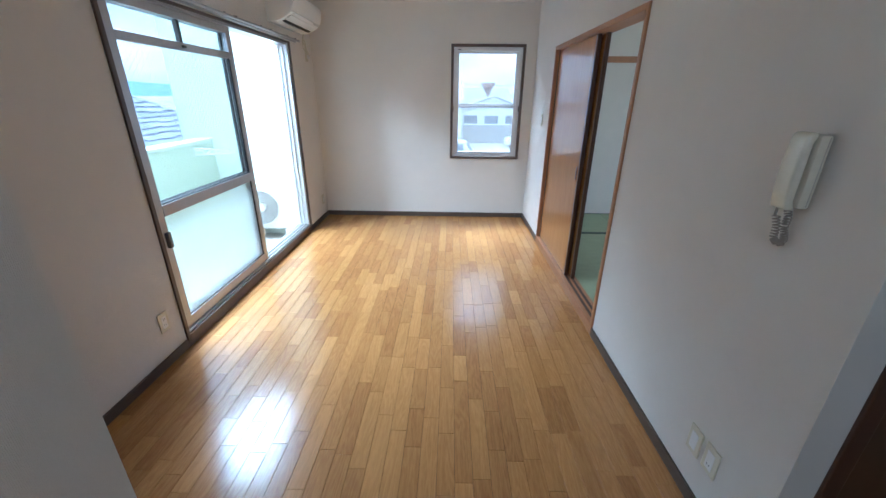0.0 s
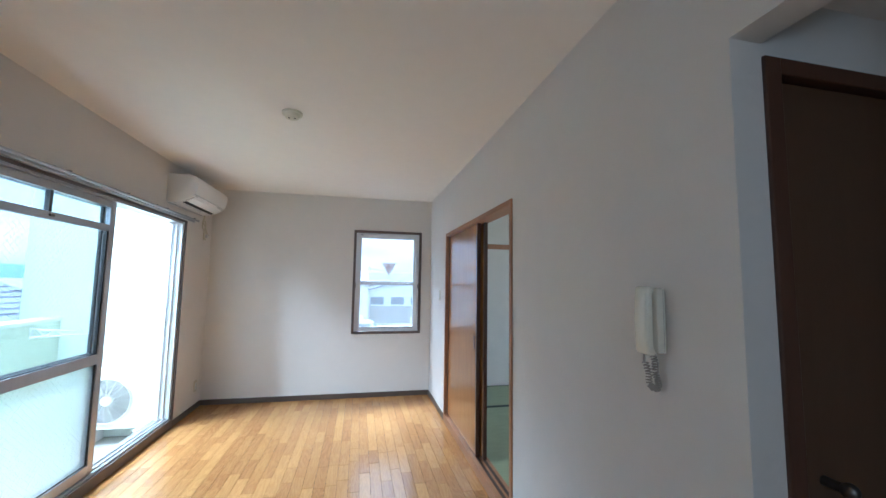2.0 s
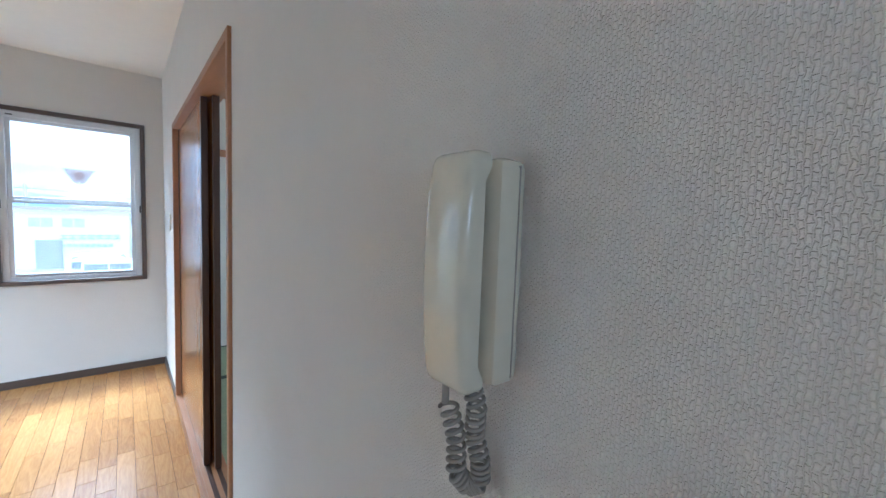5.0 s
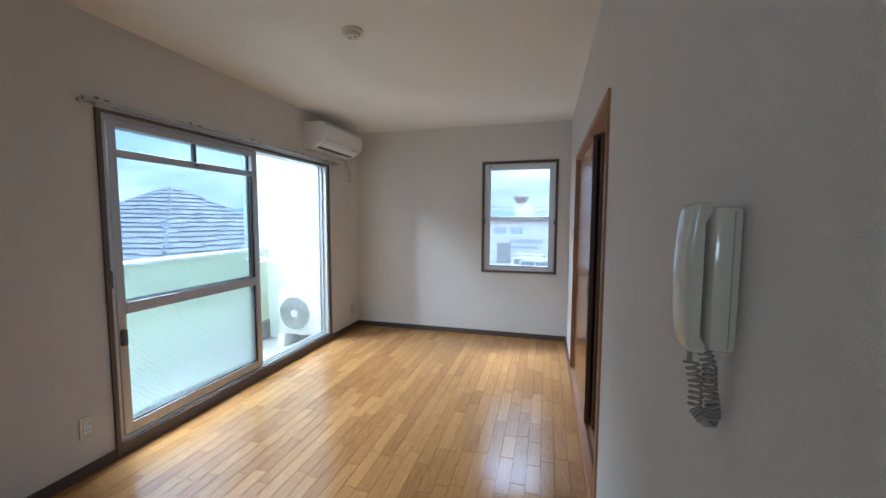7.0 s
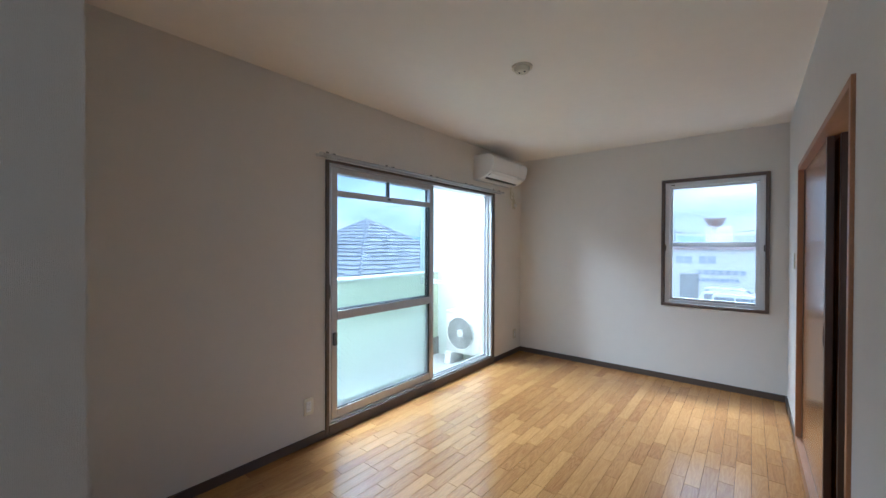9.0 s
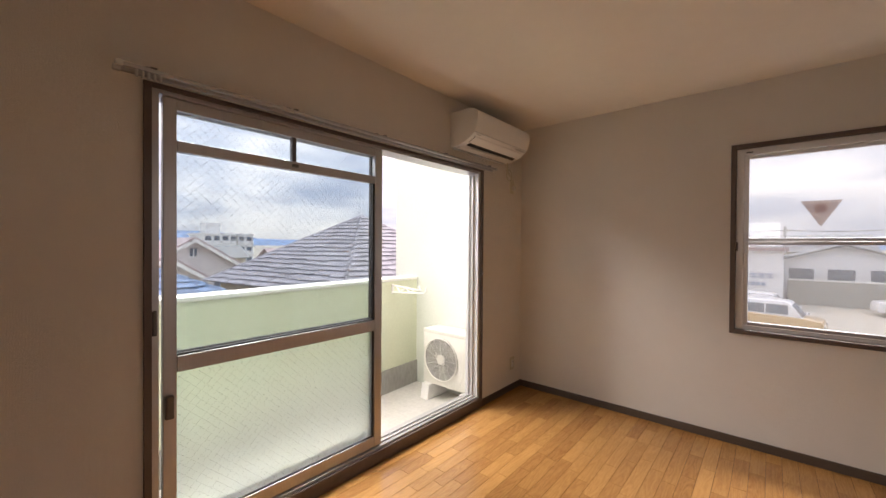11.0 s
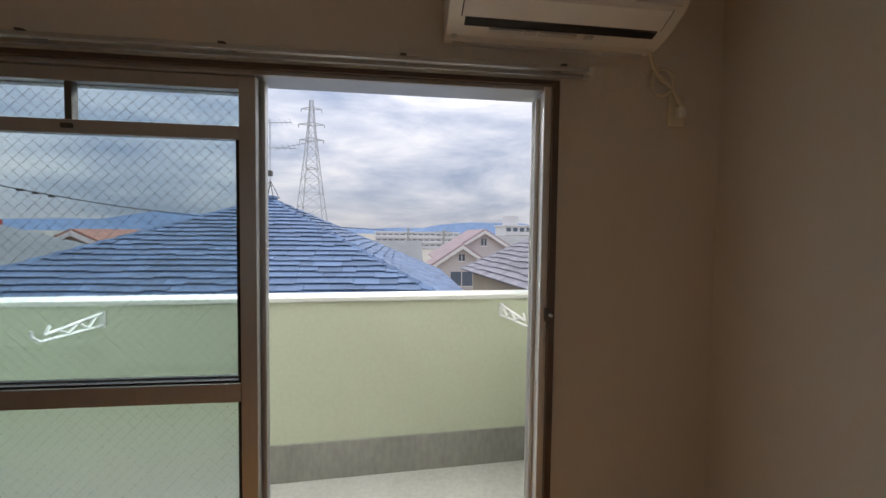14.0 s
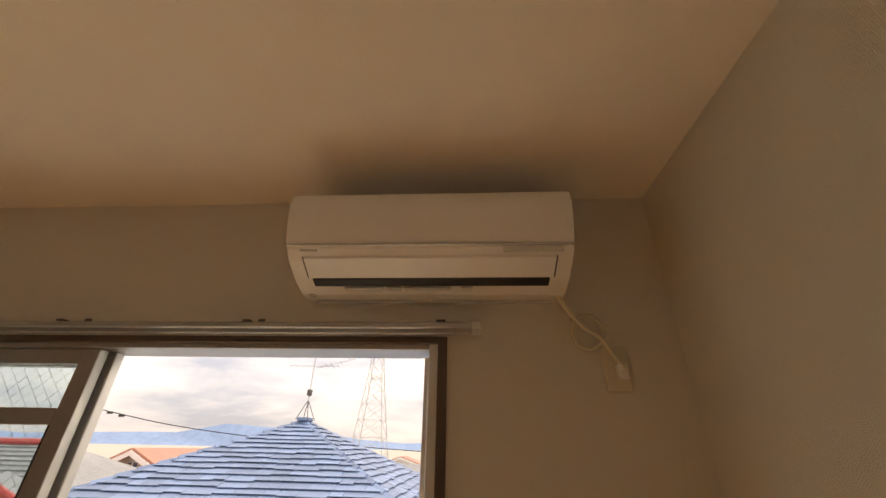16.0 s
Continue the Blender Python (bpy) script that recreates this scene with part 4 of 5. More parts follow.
def face_pieces(e0, e1, t0, t1, row, width, thick, seed):
    """Slates laid in courses on a roof face with eave e0-e1 and top t0-t1, as bmeshes cut to the face, eave first."""
    e0, e1, t0, t1 = map(Vector, (e0, e1, t0, t1))
    rnd = random.Random(seed)
    n_ = (e1 - e0).cross(t0 - e0).normalized()
    if n_.z < 0:
        n_ = -n_
    slope = ((t0 + t1) / 2 - (e0 + e1) / 2).length
    rows = max(3, int(slope / row))
    out = []
    for r in range(rows):
        u0, u1 = r / rows, min(1.0, (r + 1.25) / rows)
        a0, b0 = e0.lerp(t0, u0), e1.lerp(t1, u0)
        a1, b1 = e0.lerp(t0, u1), e1.lerp(t1, u1)
        L = (b0 - a0).length
        if L < 0.1:
            continue
        d = (b0 - a0) / L
        up = (t0 + t1) / 2 - (e0 + e1) / 2
        up = up.normalized() * (slope / rows)
        x = -rnd.random() * width
        while x < L:
            w = width * rnd.choice((0.55, 0.75, 1.0, 1.2))
            p, q = max(0.0, x), min(L, x + w)
            x += w
            if q - p < 0.02:
                continue
            drop = rnd.choice((0.0, 0.0, 0.13, 0.2)) if r else 0.0
            la = (a1 - a0).dot(d)
            lb = L + (b1 - b0).dot(d)
            pu, qu = min(max(p, la), lb), min(max(q, la), lb)
            base = a0 - up * drop
            upv = (a1 - a0) - d * la
            v = [base + d * (p + 0.003), base + d * (q - 0.003), a0 + upv + d * (qu - 0.003), a0 + upv + d * (pu + 0.003)]
            if (v[2] - v[3]).length < 0.008:
                v = v[:3]
            lift = n_ * thick
            top = [v[0] + lift * 2.1, v[1] + lift * 2.1] + [c + lift * 0.4 for c in v[2:]]
            v = [v[0] + lift * 1.7, v[1] + lift * 1.7] + v[2:]
            out.append((v, top))
    return out


def piece_mesh(name, pieces, material, origin):
    vs, fs = [], []
    for v, top in pieces:
        k, o = len(v), len(vs)
        vs += [c - origin for c in v] + [c - origin for c in top]
        fs.append([o + k + i for i in range(k)])
        fs += [[o + i, o + (i + 1) % k, o + k + (i + 1) % k, o + k + i] for i in range(k)]
    me = bpy.data.meshes.new(name)
    me.from_pydata([tuple(c) for c in vs], [], fs)
    me.materials.append(material)
    me.update()
    return me


def slate_house(label, apex, corners, material, wallmat, row, width, near, seed):
    """A hipped house under a pyramid of slates. near: faces whose slates stand alone."""
    ap = Vector(apex)
    cs = [Vector(c) for c in corners]
    mid = sum(cs, Vector()) / 4
    ho = thing("house", (mid.x, mid.y, -3.2), label, "house")
    wl_ = [mid.lerp(c, 0.9) for c in cs]
    bm = bmesh.new()
    lo_ = [bm.verts.new((c.x, c.y, -3.2)) for c in wl_]
    hi_ = [bm.verts.new((c.x, c.y, c.z + 0.1)) for c in wl_]
    for i in range(4):
        bm.faces.new((lo_[i], lo_[(i + 1) % 4], hi_[(i + 1) % 4], hi_[i]))
    bmesh.ops.recalc_face_normals(bm, faces=bm.faces)
    part("wall", bm, wallmat, ho)
    rf_ = bmesh.new()
    av = rf_.verts.new(ap)
    cv = [rf_.verts.new(c) for c in cs]
    for i in range(4):
        rf_.faces.new((cv[i], cv[(i + 1) % 4], av))
    rf_.faces.new(cv[::-1])
    bmesh.ops.recalc_face_normals(rf_, faces=rf_.faces)
    roof_ = part("roof", rf_, material, ho)
    rest = []
    left = 300
    for i in range(4):
        ps = face_pieces(cs[i], cs[(i + 1) % 4], ap, ap, row, width, 0.022, seed + i)
        if i in near:
            k = min(left, len(ps))
            left -= k
            for p_ in ps[len(ps) - k:]:
                o_ = new("slate", piece_mesh("slate", [p_], material, AT[ho.name]))
                o_.parent = roof_
            ps = ps[:len(ps) - k]
        rest += ps
    if rest:
        o_ = new("slate", piece_mesh("slate", rest, material, AT[ho.name]))
        o_.parent = roof_
        tagged(o_, kind="stuff")
    for i in range(4):
        d = cs[i] - ap
        n_ = int(d.length / 0.3)
        sd = d.cross(Vector((0, 0, 1))).normalized() * 0.075
        for k in range(n_):
            caps = bmesh.new()
            a, b = ap + d * (k / n_), ap + d * ((k + 1.08) / n_)
            l0, l1 = Vector((0, 0, 0.035)), Vector((0, 0, 0.06))
            dn = Vector((0, 0, -0.045))
            q = [caps.verts.new(c) for c in (a + sd + dn + l0, a + l0 * 1.3, a - sd + dn + l0, b + sd + dn + l1, b + l1 * 1.2, b - sd + dn + l1)]
            caps.faces.new((q[0], q[1], q[4], q[3]))
            caps.faces.new((q[1], q[2], q[5], q[4]))
            caps.faces.new((q[3], q[4], q[5]))
            part("hip_cap", caps, material, roof_)
    return ho


A1_ = (-8.5, 1.6, 2.15)
R1 = 4.75
near_house = slate_house("low house with a glossy blue slate hipped roof", A1_, [(-8.5 + R1, 1.6 - R1, -0.08), (-8.5 + R1, 1.6 + R1, -0.08), (-8.5 - R1, 1.6 + R1, -0.08), (-8.5 - R1, 1.6 - R1, -0.08)], M_SLATE, M_BEIGE, 0.19, 0.42, (0, 1), 11)
part("ridge_cap", box((-8.66, 1.46, 2.16), (-8.34, 1.74, 2.235), 0.015), M_SLATE, near_house)
slate_house("house with a grey-violet slate hipped roof", (-9.03, 10.92, 2.3), [(-12.0, 6.95, 0.1), (-5.6, 7.8, 0.1), (-5.4, 14.6, 0.1), (-12.4, 14.4, 0.1)], M_SLATEG, M_BEIGE, 0.22, 0.5, (0, 1), 31)

# television aerial on the near roof
an = thing("tv_antenna", (-8.5, 1.6, 2.23), "thin metal television aerial standing on the roof ridge", "antenna")
ax, ay = -8.5, 1.6
part("mast", tube((ax, ay, 2.45), (ax, ay, 4.1), 0.016, 8), M_GALV, an)
for k in range(4):
    a = k * math.pi / 2 + 0.6
    part("stay_leg", tube((ax + 0.22 * math.cos(a), ay + 0.22 * math.sin(a), 2.18), (ax, ay, 2.62), 0.009, 6), M_STEEL, an)
part("clamp_box", box((ax - 0.05, ay - 0.05, 2.72), (ax + 0.05, ay + 0.05, 2.86), 0.01), M_STEEL, an)
for z_, l, ya, tilt in ((4.0, 0.5, -0.5, 0.05), (3.42, 0.62, -0.62, 0.0), (3.38, 0.45, 0.1, 0.22)):
    b_ = part("boom", tube((ax, ay + ya, z_), (ax, ay + ya + 2 * l, z_ + tilt), 0.009, 6), M_GALV, an)
    for k in range(9):
        u = k / 8
        y_ = ay + ya + 2 * l * u
        part("element", tube((ax - 0.12 - 0.05 * u, y_, z_ + tilt * u - 0.02), (ax + 0.12 + 0.05 * u, y_, z_ + tilt * u + 0.03), 0.004, 5), M_GALV, b_)


def gable_house(label, c, wx, wy, eave, ridge, along, wallm, roofm, windows=(), yaw=0.0, porch=None):
    """A house with a gabled roof. along: the axis of its ridge. windows: (offset along the front, z, width, height) on its +x face."""
    x, y = c
    ho = thing("house", (x, y, -3.2), label, "house")
    part("wall", box((x - wx / 2, y - wy / 2, -3.2), (x + wx / 2, y + wy / 2, eave)), wallm, ho)
    o = 0.45
    if along == "x":
        prism([(y - wy / 2, eave), (y + wy / 2, eave), (y, ridge)], "x", x - wx / 2, x + wx / 2, g := bmesh.new())
        part("gable", g, wallm, ho)
        sl = (ridge - eave) / (wy / 2)
        for s in (-1, 1):
            pts = [(x - wx / 2 - o, y, ridge + 0.1), (x + wx / 2 + o, y, ridge + 0.1), (x + wx / 2 + o, y + s * (wy / 2 + o), eave - sl * o + 0.1), (x - wx / 2 - o, y + s * (wy / 2 + o), eave - sl * o + 0.1)]
            r_ = part("roof", solid(pts if s < 0 else pts[::-1], 0.14), roofm, ho)
            a, b = Vector(pts[1]), Vector(pts[2])
            part("bargeboard", solid([a + Vector((0.03, 0, 0.02)), b + Vector((0.03, 0, 0.02)), b + Vector((0.03, 0, -0.25)), a + Vector((0.03, 0, -0.25))], 0.06), M_FASCIA, r_)
    else:
        prism([(x - wx / 2, eave), (x + wx / 2, eave), (x, ridge)], "y", y - wy / 2, y + wy / 2, g := bmesh.new())
        part("gable", g, wallm, ho)
        sl = (ridge - eave) / (wx / 2)
        for s in (-1, 1):
            pts = [(x, y - wy / 2 - o, ridge + 0.1), (x, y + wy / 2 + o, ridge + 0.1), (x + s * (wx / 2 + o), y + wy / 2 + o, eave - sl * o + 0.1), (x + s * (wx / 2 + o), y - wy / 2 - o, eave - sl * o + 0.1)]
            part("roof", solid(pts if s < 0 else pts[::-1], 0.14), roofm, ho)
    for u, z, w, h in windows:
        wi = part("window", box((x + wx / 2 + 0.005, y + u - w / 2, z), (x + wx / 2 + 0.04, y + u + w / 2, z + h)), M_WIN, ho)
        part("frame", box((x + wx / 2 + 0.005, y + u - w / 2 - 0.07, z - 0.09), (x + wx / 2 + 0.07, y + u + w / 2 + 0.07, z)), M_FASCIA, wi)
        part("mullion", box((x + wx / 2 + 0.04, y + u - 0.03, z), (x + wx / 2 + 0.06, y + u + 0.03, z + h)), M_FASCIA, wi)
    return ho


# pink twin-gabled house
gable_house("pale pink rendered house with a low dusty-pink gabled roof", (-34.2, 12.0), 7, 7.4, -0.75, 1.55, "x", M_PINKWALL, M_PINKROOF, ((0.0, 0.35, 0.45, 0.6), (2.2, -2.6, 1.6, 1.3)))
gable_house("small pale pink gabled front wing of a rendered house", (-29.2, 9.6), 3.0, 3.9, -0.95, 0.35, "x", M_PINKWALL, M_PINKROOF, ((0.0, -0.75, 0.45, 0.5), (0.0, -2.7, 1.7, 1.1)))
gable_house("house with a weathered grey tiled gabled roof", (-24.5, 1.8), 6, 8.0, -0.9, 0.75, "y", M_BEIGE, M_GREYROOF)
red = thing("house", (-14.8, -14, -3.2), "house with a grey tiled hipped roof edged with red metal", "house")
rc = [(-9.9, -22, -0.5), (-9.9, -6.3, -0.5), (-19.7, -6.3, -0.5), (-19.7, -22, -0.5)]
ra, rb = (-14.8, -22, 1.5), (-14.8, -10.2, 1.5)
part("wall", box((-19.2, -21.5, -3.2), (-10.4, -6.8, -0.45)), M_BEIGE, red)
rbm = bmesh.new()
for f_ in ((rc[0], rc[1], rb, ra), (rc[1], rc[2], rb), (rc[2], rc[3], ra, rb)):
    solid(f_, 0.12, rbm)
rroof = part("roof", rbm, M_GREYROOF, red)
course = bmesh.new()
for k in range(1, 15):
    u = k / 15
    a, b = Vector(rc[0]).lerp(Vector(ra), u), Vector(rc[1]).lerp(Vector(rb), u)
    tube(a + Vector((0, 0, 0.03)), b + Vector((0, 0, 0.03)), 0.025, 5, course)
part("tile_course", course, M_GREYROOF, rroof)
for nm, a, b in (("ridge_metal", ra, rb), ("eave_metal", rc[0], rc[1])):
    part(nm, tube(Vector(a) + Vector((0, 0, 0.08)), Vector(b) + Vector((0, 0, 0.08)), 0.13, 8), M_REDMETAL, red, "red metal edging")
part("verge_metal", tube((-8.2, -5.4, 0.85), (-9.1, -4.45, 0.0), 0.09, 8), M_REDMETAL, red, "red metal edging")
part("wing_roof", solid([(-8.2, -5.4, 0.82), (-9.1, -4.45, -0.03), (-12.2, -6.8, -0.03), (-11.2, -8.2, 0.82)], 0.12), M_GREYROOF, red)
part("wing_wall", box((-11.6, -7.4, -3.2), (-9.0, -5.4, -0.1)), M_BEIGE, red)
gable_house("beige house with an orange tiled gabled roof", (-25.5, -13.0), 7.0, 5.5, -0.2, 1.15, "x", M_BEIGE, M_ORANGE, ((0.0, 0.2, 0.5, 0.45),))
gable_house("small beige annex with an orange tiled gabled roof", (-20.5, -13.2), 2.6, 3.0, -0.4, 0.35, "x", M_BEIGE, M_ORANGE)


def block(label, x, y0, y1, depth, top, floors, bays, wm, nm="apartment_building"):
    """A flat-roofed block whose windowed side faces +x."""
    b = thing(nm, (x, (y0 + y1) / 2, -3.2), label, "building")
    part("wall", box((x - depth, y0, -3.2), (x, y1, top)), wm, b)
    part("roof", box((x - depth - 0.3, y0 - 0.3, top), (x + 0.3, y1 + 0.3, top + 0.35)), wm, b)
    fh = (top + 3.2) / floors
    for f_ in range(floors):
        part("balcony_band", box((x, y0, -3.2 + f_ * fh + 0.1), (x + 0.5, y1, -3.2 + f_ * fh + 0.9)), wm, b)
        for k in range(bays):
            w = (y1 - y0) / bays
            part("window", box((x + 0.01, y0 + w * (k + 0.18), -3.2 + f_ * fh + 0.95), (x + 0.12, y0 + w * (k + 0.82), -3.2 + f_ * fh + fh - 0.35)), M_WIN, b)
    return b


block("long white school building with rows of windows", -108, -2, 22, 10, 1.4, 3, 14, M_WHITEW, "school_building")
wb = block("distant white apartment block with a stair tower", -84, 29, 38.5, 9, 3.2, 3, 6, M_WHITEW)
part("stair_tower", box((-88, 29.5, 3.2), (-84.5, 32.2, 5.6)), M_WHITEW, wb)
for k, (x, y, w, h) in enumerate([(-62, 23, 8, 1.0), (-70, -5, 10, 0.3), (-55, 33, 9, 0.6), (-48, -22, 9, 0.2), (-66, -38, 12, 0.7), (-75, 52, 14, 1.0), (-52, 2, 7, -0.6), (-45, 18, 6, -0.4)]):
    gable_house("distant house with a dull grey roof", (x, y), 6, w, h - 1.6, h, "x" if k % 2 else "y", (M_BEIGE, M_WHITEW, M_PINKWALL)[k % 3], (M_GREYROOF, M_ORANGE, M_PINKROOF)[k % 3])

# lattice pylon
py = thing("pylon", (-87, -15.3, -3.2), "tall steel lattice electricity pylon", "pylon")
zb, zt_ = -3.2, 30.5


def half_w(z):
    u = (z - zb) / (zt_ - zb)
    return 3.4 * (1 - u) ** 1.25 + 0.35


levels = [zb + (zt_ - zb) * (1 - (1 - k / 13) ** 1.35) for k in range(14)]
for sx, sy in ((1, 1), (1, -1), (-1, 1), (-1, -1)):
    lg = bmesh.new()
    for a, b in zip(levels, levels[1:]):
        tube((-87 + sx * half_w(a), -14.8 + sy * half_w(a), a), (-87 + sx * half_w(b), -14.8 + sy * half_w(b), b), 0.095, 5, lg)
    part("leg", lg, M_GALV, py)
for sx, sy, ex, ey in ((1, 1, 1, -1), (1, -1, -1, -1), (-1, -1, -1, 1), (-1, 1, 1, 1)):
    br = bmesh.new()
    for a, b in zip(levels, levels[1:]):
        for p, q, za, zb_ in (((sx, sy), (ex, ey), a, b), ((ex, ey), (sx, sy), a, b), ((sx, sy), (ex, ey), b, b)):
            tube((-87 + p[0] * half_w(za), -14.8 + p[1] * half_w(za), za), (-87 + q[0] * half_w(zb_), -14.8 + q[1] * half_w(zb_), zb_), 0.045, 4, br)
    part("bracing", br, M_GALV, py)
for z_, l in ((28.6, 2.2), (25.2, 2.8), (21.8, 2.6), (15.4, 1.0)):
    cb = bmesh.new()
    for s in (-1, 1):
        tube((-87, -14.8, z_ + 0.5), (-87, -14.8 + s * l, z_), 0.09, 4, cb)
        tube((-87, -14.8, z_ - 0.2), (-87, -14.8 + s * l, z_), 0.09, 4, cb)
        tube((-87, -14.8 + s * l, z_ - 0.7), (-87, -14.8 + s * l, z_), 0.1, 5, cb)
    part("cross_arm", cb, M_GALV, py)

# utility poles and their wires
up = thing("utility_pole", (-13.4, -9.05, -3.2), "grey concrete utility pole with an overhead cable", "utility pole")
part("pole", tube((-13.4, -9.05, -3.2), (-13.4, -9.05, 3.9), 0.12, 12, r2=0.08), M_POLE, up, smooth=True)
cord("cable", [(-13.4, -9.05, 2.85), (-13.6, -8.4, 2.72), (-14.5, -5.5, 2.15), (-16, -1, 1.75), (-19, 4, 1.5)], 0.017, M_BLACK, up, "sagging black cable")
for k in range(3):
    part("cable_clamp", box((-13.62 - 0.12 * k, -8.5 + 0.4 * k, 2.66 - 0.09 * k), (-13.54 - 0.12 * k, -8.3 + 0.4 * k, 2.74 - 0.09 * k), 0.01), M_BLACK, up)
for x, y, t in ((-60, 6.2, 2.2), (-70, 30, 3.0), (-52, 11.0, 1.9), (-50, -18, 2.4)):
    u2 = thing("utility_pole", (x, y, -3.2), "distant grey utility pole with short cross arms", "utility pole")
    part("pole", tube((x, y, -3.2), (x, y, t), 0.15, 8), M_POLE, u2)
    for dz in (0.3, 0.9):
        part("cross_arm", box((x - 0.05, y - 0.9, t - dz - 0.06), (x + 0.05, y + 0.9, t - dz + 0.06)), M_POLE, u2)

# ---- north side: car park and the buildings round it ----
nb = thing("commercial_building", (-3.5, 42, -3.2), "bluish-white two-storey commercial building with a lettered sign", "building")
part("wall", box((-10.5, 41.4, -3.2), (2.6, 50, 1.05)), M_WHITEW, nb)
part("roof", box((-10.8, 41.1, 1.05), (2.9, 50.3, 1.3)), M_PINKROOF, nb)
for x_ in (-9.5, -7.2, -4.8, -2.9, -1.2):
    w_ = part("window", box((x_, 41.33, -0.15), (x_ + 1.2, 41.41, 0.5)), M_WINPALE, nb)
    part("mullion", box((x_ + 0.57, 41.3, -0.15), (x_ + 0.63, 41.34, 0.5)), M_FASCIA, w_)
for k in range(7):
    sgn = box((-1.35 + 0.5 * k, 41.3, -1.05), (-0.97 + 0.5 * k, 41.4, -0.95))
    box((-1.35 + 0.5 * k, 41.3, -0.8), (-0.97 + 0.5 * k, 41.4, -0.7), bm=sgn)
    box((-1.2 + 0.5 * k, 41.3, -0.95), (-1.1 + 0.5 * k, 41.4, -0.8), bm=sgn)
    part("sign_letter", sgn, M_SIGN, nb)
for k in range(9):
    part("sign_letter", box((-1.3 + 0.33 * k, 41.3, -1.65), (-1.06 + 0.33 * k, 41.4, -1.4)), M_SIGN, nb)
part("door_panel", box((-2.6, 41.3, -3.2), (-1.2, 41.4, -1.1)), M_GREYROOF, nb)
for k, (x, y, w, d, ev, rg) in enumerate([(6.2, 50, 8, 9, 0.2, 1.5), (14.5, 48, 9, 8, -0.3, 1.4), (-16, 52, 9, 9, 0.0, 1.8), (4.0, 66, 12, 9, 0.8, 2.6), (25, 55, 10, 9, 0.2, 2.0)]):
    h_ = gable_house("pale house with a light hip-edged roof beyond the car park", (x, y), w, d, ev, rg, "x" if k % 2 else "y", (M_WHITEW, M_BEIGE)[k % 2], (M_GREYROOF, M_FASCIA, M_PINKROOF)[k % 3])
    for j in range(3):
        part("window", box((x - w / 2 + 0.8 + 2.3 * j, y - d / 2 - 0.05, ev - 1.7), (x - w / 2 + 2.3 + 2.3 * j, y - d / 2 + 0.01, ev - 0.6)), M_WIN, h_)
fence = thing("boundary_wall", (8, 44.5, -3.2), "brownish-grey car park boundary wall", "wall")
part("wall", box((2.9, 44.2, -3.2), (26, 44.5, -1.3)), M_KERB, fence)
part("coping", box((2.9, 44.15, -1.3), (26, 44.55, -1.2)), M_COPING, fence)
for k in range(5):
    u2 = thing("utility_pole", (-14 + 8.5 * k, 58 + 2 * (k % 2), -3.2), "distant grey utility pole with short cross arms", "utility pole")
    x, y, t = -14 + 8.5 * k, 58 + 2 * (k % 2), 3.6
    part("pole", tube((x, y, -3.2), (x, y, t), 0.14, 8), M_POLE, u2)
    part("cross_arm", box((x - 0.8, y - 0.05, t - 0.5), (x + 0.8, y + 0.05, t - 0.38)), M_POLE, u2)
    if k < 4:
        cord("cable", [(x, y, t - 0.4), (x + 4.25, 59, t - 0.75), (x + 8.5, 58 + 2 * ((k + 1) % 2), t - 0.4)], 0.03, M_BLACK, u2)


def car(label, x, y, yaw, paint, tall, length=3.9, lower=None):
    """A small parked car, nose along +x before it is turned."""
    c = thing("car", (0, 0, 0), label, "car", "cars in the car park")
    L, w, h = length, 0.82, tall
    body = [(-L / 2, 0.35), (-L / 2, 0.85), (-L / 2 + 0.12, h * 0.6), (L / 2 - 0.9, h * 0.56), (L / 2 - 0.1, h * 0.5), (L / 2, 0.45), (L / 2 - 0.05, 0.28), (-L / 2 + 0.05, 0.28)]
    bm = prism([(a, b) for a, b in body], "y", -w, w, bevel=0.05)
    part("body", bm, lower or paint, c, smooth=True)
    cab = [(-L / 2 + 0.12, h * 0.59), (-L / 2 + 0.28, h * 0.97), (-L / 2 + 0.5, h), (L / 2 - 1.5, h), (L / 2 - 1.25, h * 0.93), (L / 2 - 0.8, h * 0.55)]
    part("cabin", prism(cab, "y", -w + 0.08, w - 0.08, bevel=0.04), paint, c, smooth=True)
    for s in (-1, 1):
        for a, b in ((-L / 2 + 0.35, -L / 2 + 1.3), (-L / 2 + 1.38, L / 2 - 1.35)):
            part("side_window", box((a, s * (w - 0.085), h * 0.63), (b, s * (w - 0.07), h * 0.9), 0.004), M_WIN, c)
        part("headlight", box((L / 2 - 0.12, s * (w - 0.35), 0.58), (L / 2 + 0.01, s * (w - 0.06), 0.74), 0.02), M_GREYP, c)
        for a in (-L / 2 + 0.7, L / 2 - 0.75):
            wh = part("wheel", tube((a, s * (w - 0.2), 0.3), (a, s * (w + 0.01), 0.3), 0.3, 18), M_RUBBER, c)
            part("rim", tube((a, s * (w + 0.005), 0.3), (a, s * (w + 0.02), 0.3), 0.18, 14), M_GALV, wh)
    ws = solid([(L / 2 - 0.84, -w + 0.15, h * 0.57), (L / 2 - 0.84, w - 0.15, h * 0.57), (L / 2 - 1.24, w - 0.2, h * 0.91), (L / 2 - 1.24, -w + 0.2, h * 0.91)], 0.02)
    bmesh.ops.translate(ws, verts=ws.verts, vec=(0.03, 0, 0.02))
    part("windscreen", ws, M_WIN, c)
    c.matrix_basis = pose(x, y, -3.2, 0, 0, yaw)
    return c


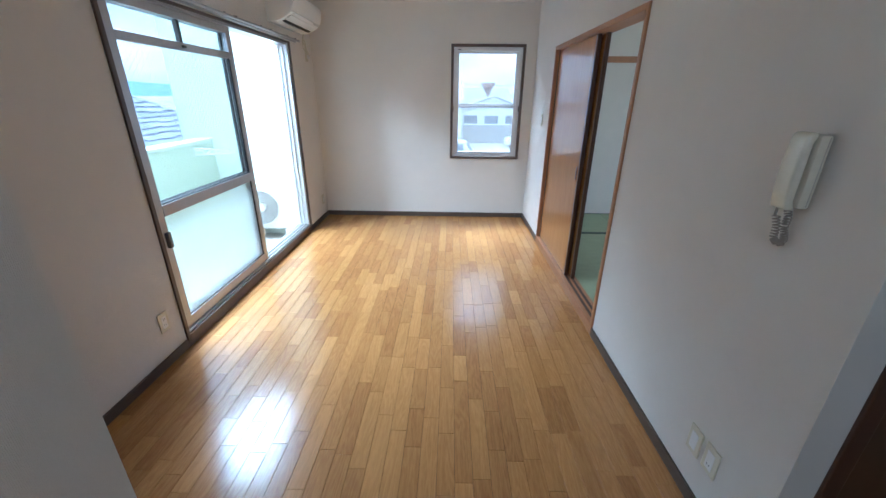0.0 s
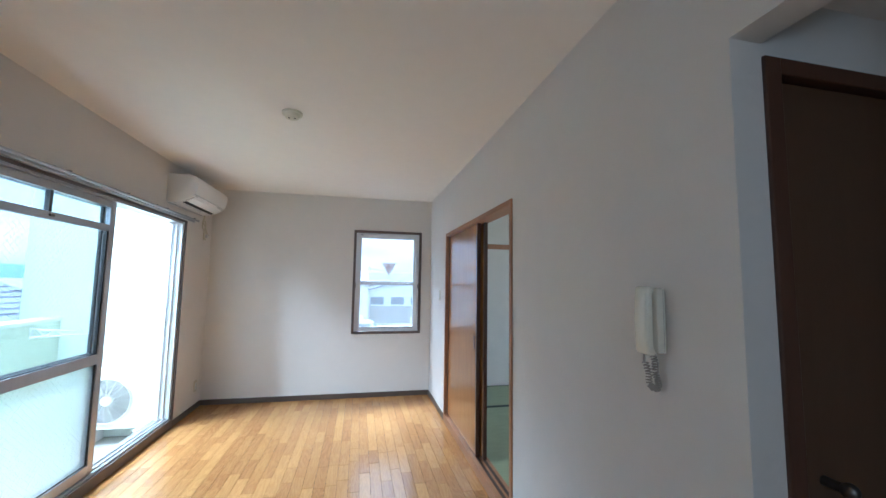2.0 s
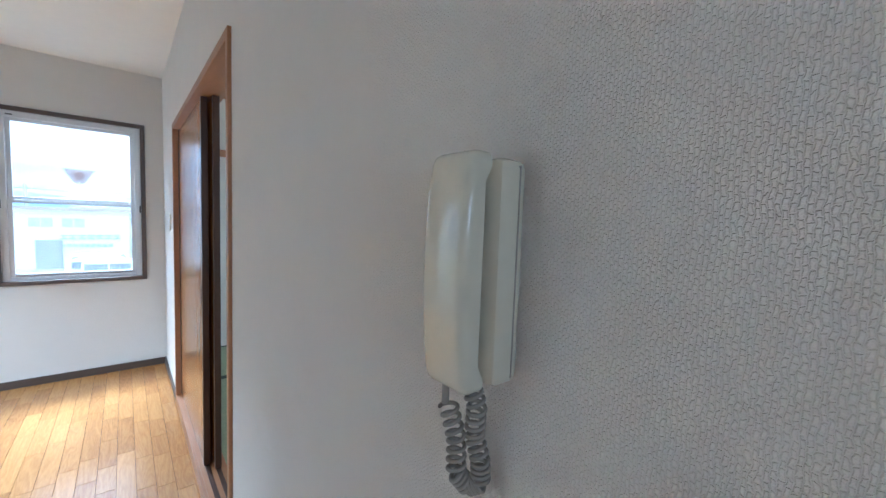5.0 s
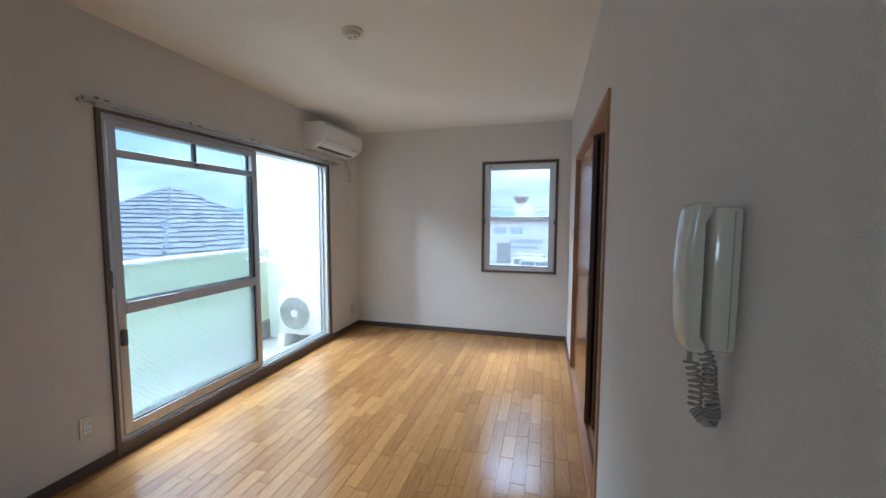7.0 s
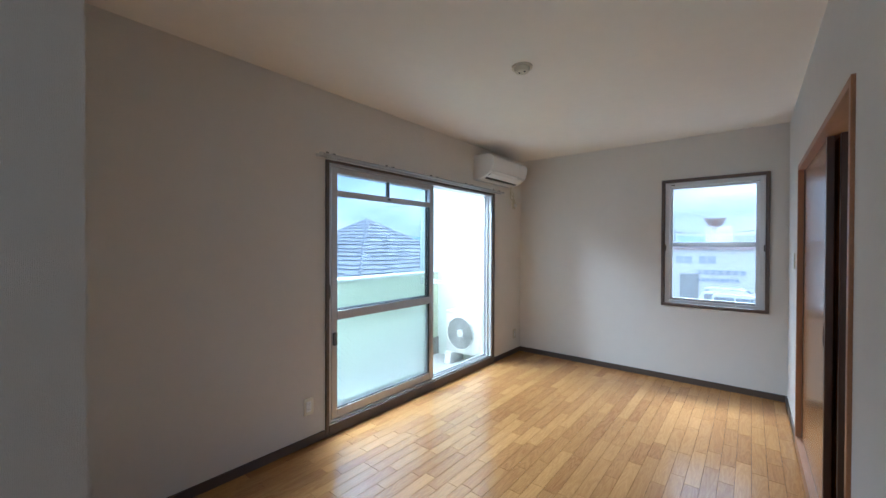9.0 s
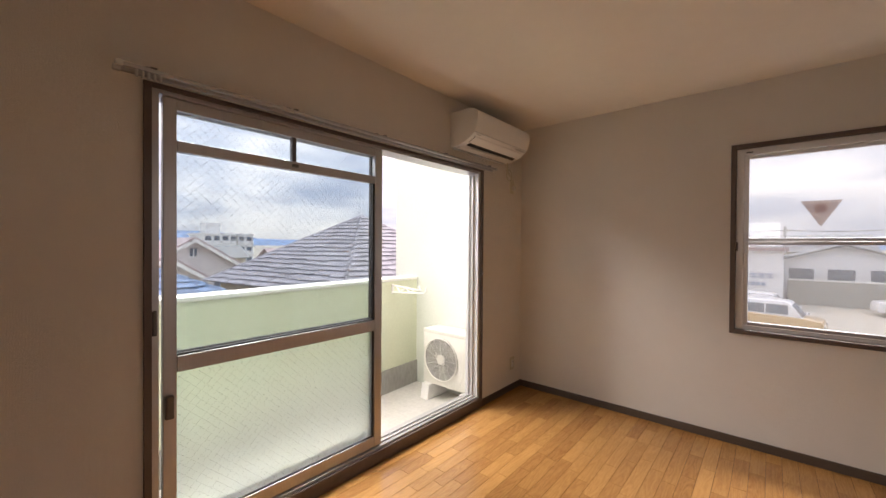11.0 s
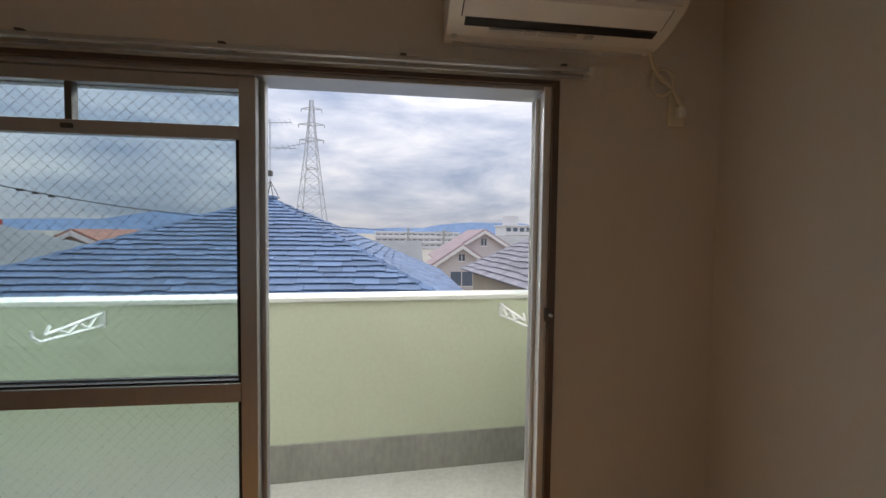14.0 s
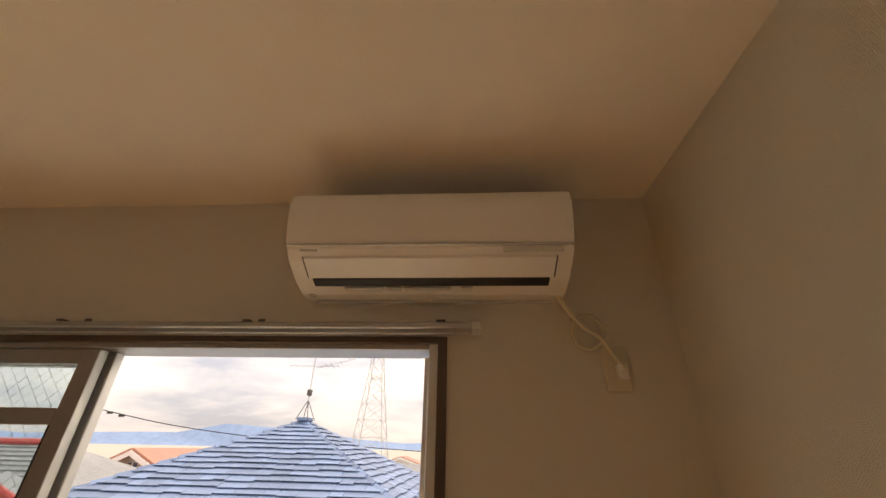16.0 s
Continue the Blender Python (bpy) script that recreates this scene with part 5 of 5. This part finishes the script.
car("white and amber small van parked on pale gravel", 2.2, 29.5, -8, M_CARW, 1.75, 3.6, M_CARY)
car("white small car parked in a row on gravel", 1.6, 33.0, -8, M_CARW, 1.5)
car("white small car parked in a row on gravel", 1.4, 36.0, -8, M_CARW, 1.5)
car("white van parked near the boundary wall", 9.3, 41.0, 185, M_CARW, 1.85, 4.4)
car("dark small car parked beside a white van", 11.6, 38.0, 185, M_CARD, 1.45)
car("white small car parked beside a dark car", 13.2, 35.5, 185, M_CARW, 1.5)


# ---- floor strips ----
PITCH = 0.0757
rnd_ = random.Random(7)
plank_pool = {}


def plank_mesh(n_):
    if n_ not in plank_pool:
        L = n_ * PITCH
        bm = bmesh.new()
        g, c, h = 0.0006, 0.0009, 0.006
        lo_ = [bm.verts.new(p) for p in ((g, g, 0), (PITCH - g, g, 0), (PITCH - g, L - g, 0), (g, L - g, 0))]
        mid_ = [bm.verts.new(p) for p in ((g, g, h - c), (PITCH - g, g, h - c), (PITCH - g, L - g, h - c), (g, L - g, h - c))]
        g += c
        hi_ = [bm.verts.new(p) for p in ((g, g, h), (PITCH - g, g, h), (PITCH - g, L - g, h), (g, L - g, h))]
        for a, b in ((lo_, mid_), (mid_, hi_)):
            for i in range(4):
                bm.faces.new((a[i], a[(i + 1) % 4], b[(i + 1) % 4], b[i]))
        bm.faces.new(hi_)
        bmesh.ops.recalc_face_normals(bm, faces=bm.faces)
        plank_pool[n_] = mesh_of("plank", bm, M_STRIP)
    return plank_pool[n_]


spots = []
for col in range(int(3.6 / PITCH) + 1):
    x = col * PITCH
    y = -1.2 + rnd_.random() * 0.3
    n_ = 4
    while y < 6.0:
        n_ = rnd_.choice((3, 4, 4, 5, 6, 6, 8))
        if y + n_ * PITCH > 6.02:
            n_ = max(1, int((6.02 - y) / PITCH))
            if y + n_ * PITCH > 6.1 or n_ < 1:
                break
        spots.append((x, y, n_))
        y += n_ * PITCH
alone = [s for s in spots if 2.15 < s[1] < 3.75 and s[0] < 2.6]
alone = alone[:300]
taken = set(alone)
for x, y, n_ in alone:
    o_ = new("plank", plank_mesh(n_))
    o_.location = (x, y, FLOOR - 0.006)
    o_.parent = floor
vs, fs = [], []
for s in spots:
    if s in taken:
        continue
    me = plank_mesh(s[2])
    o = len(vs)
    vs += [(v.co.x + s[0], v.co.y + s[1], v.co.z + FLOOR - 0.006) for v in me.vertices]
    fs += [[o + i for i in p.vertices] for p in me.polygons]
me = bpy.data.meshes.new("plank_rest")
me.from_pydata(vs, [], fs)
me.materials.append(M_STRIP)
rest_ = new("plank", me)
rest_.parent = floor
tagged(rest_, kind="stuff")
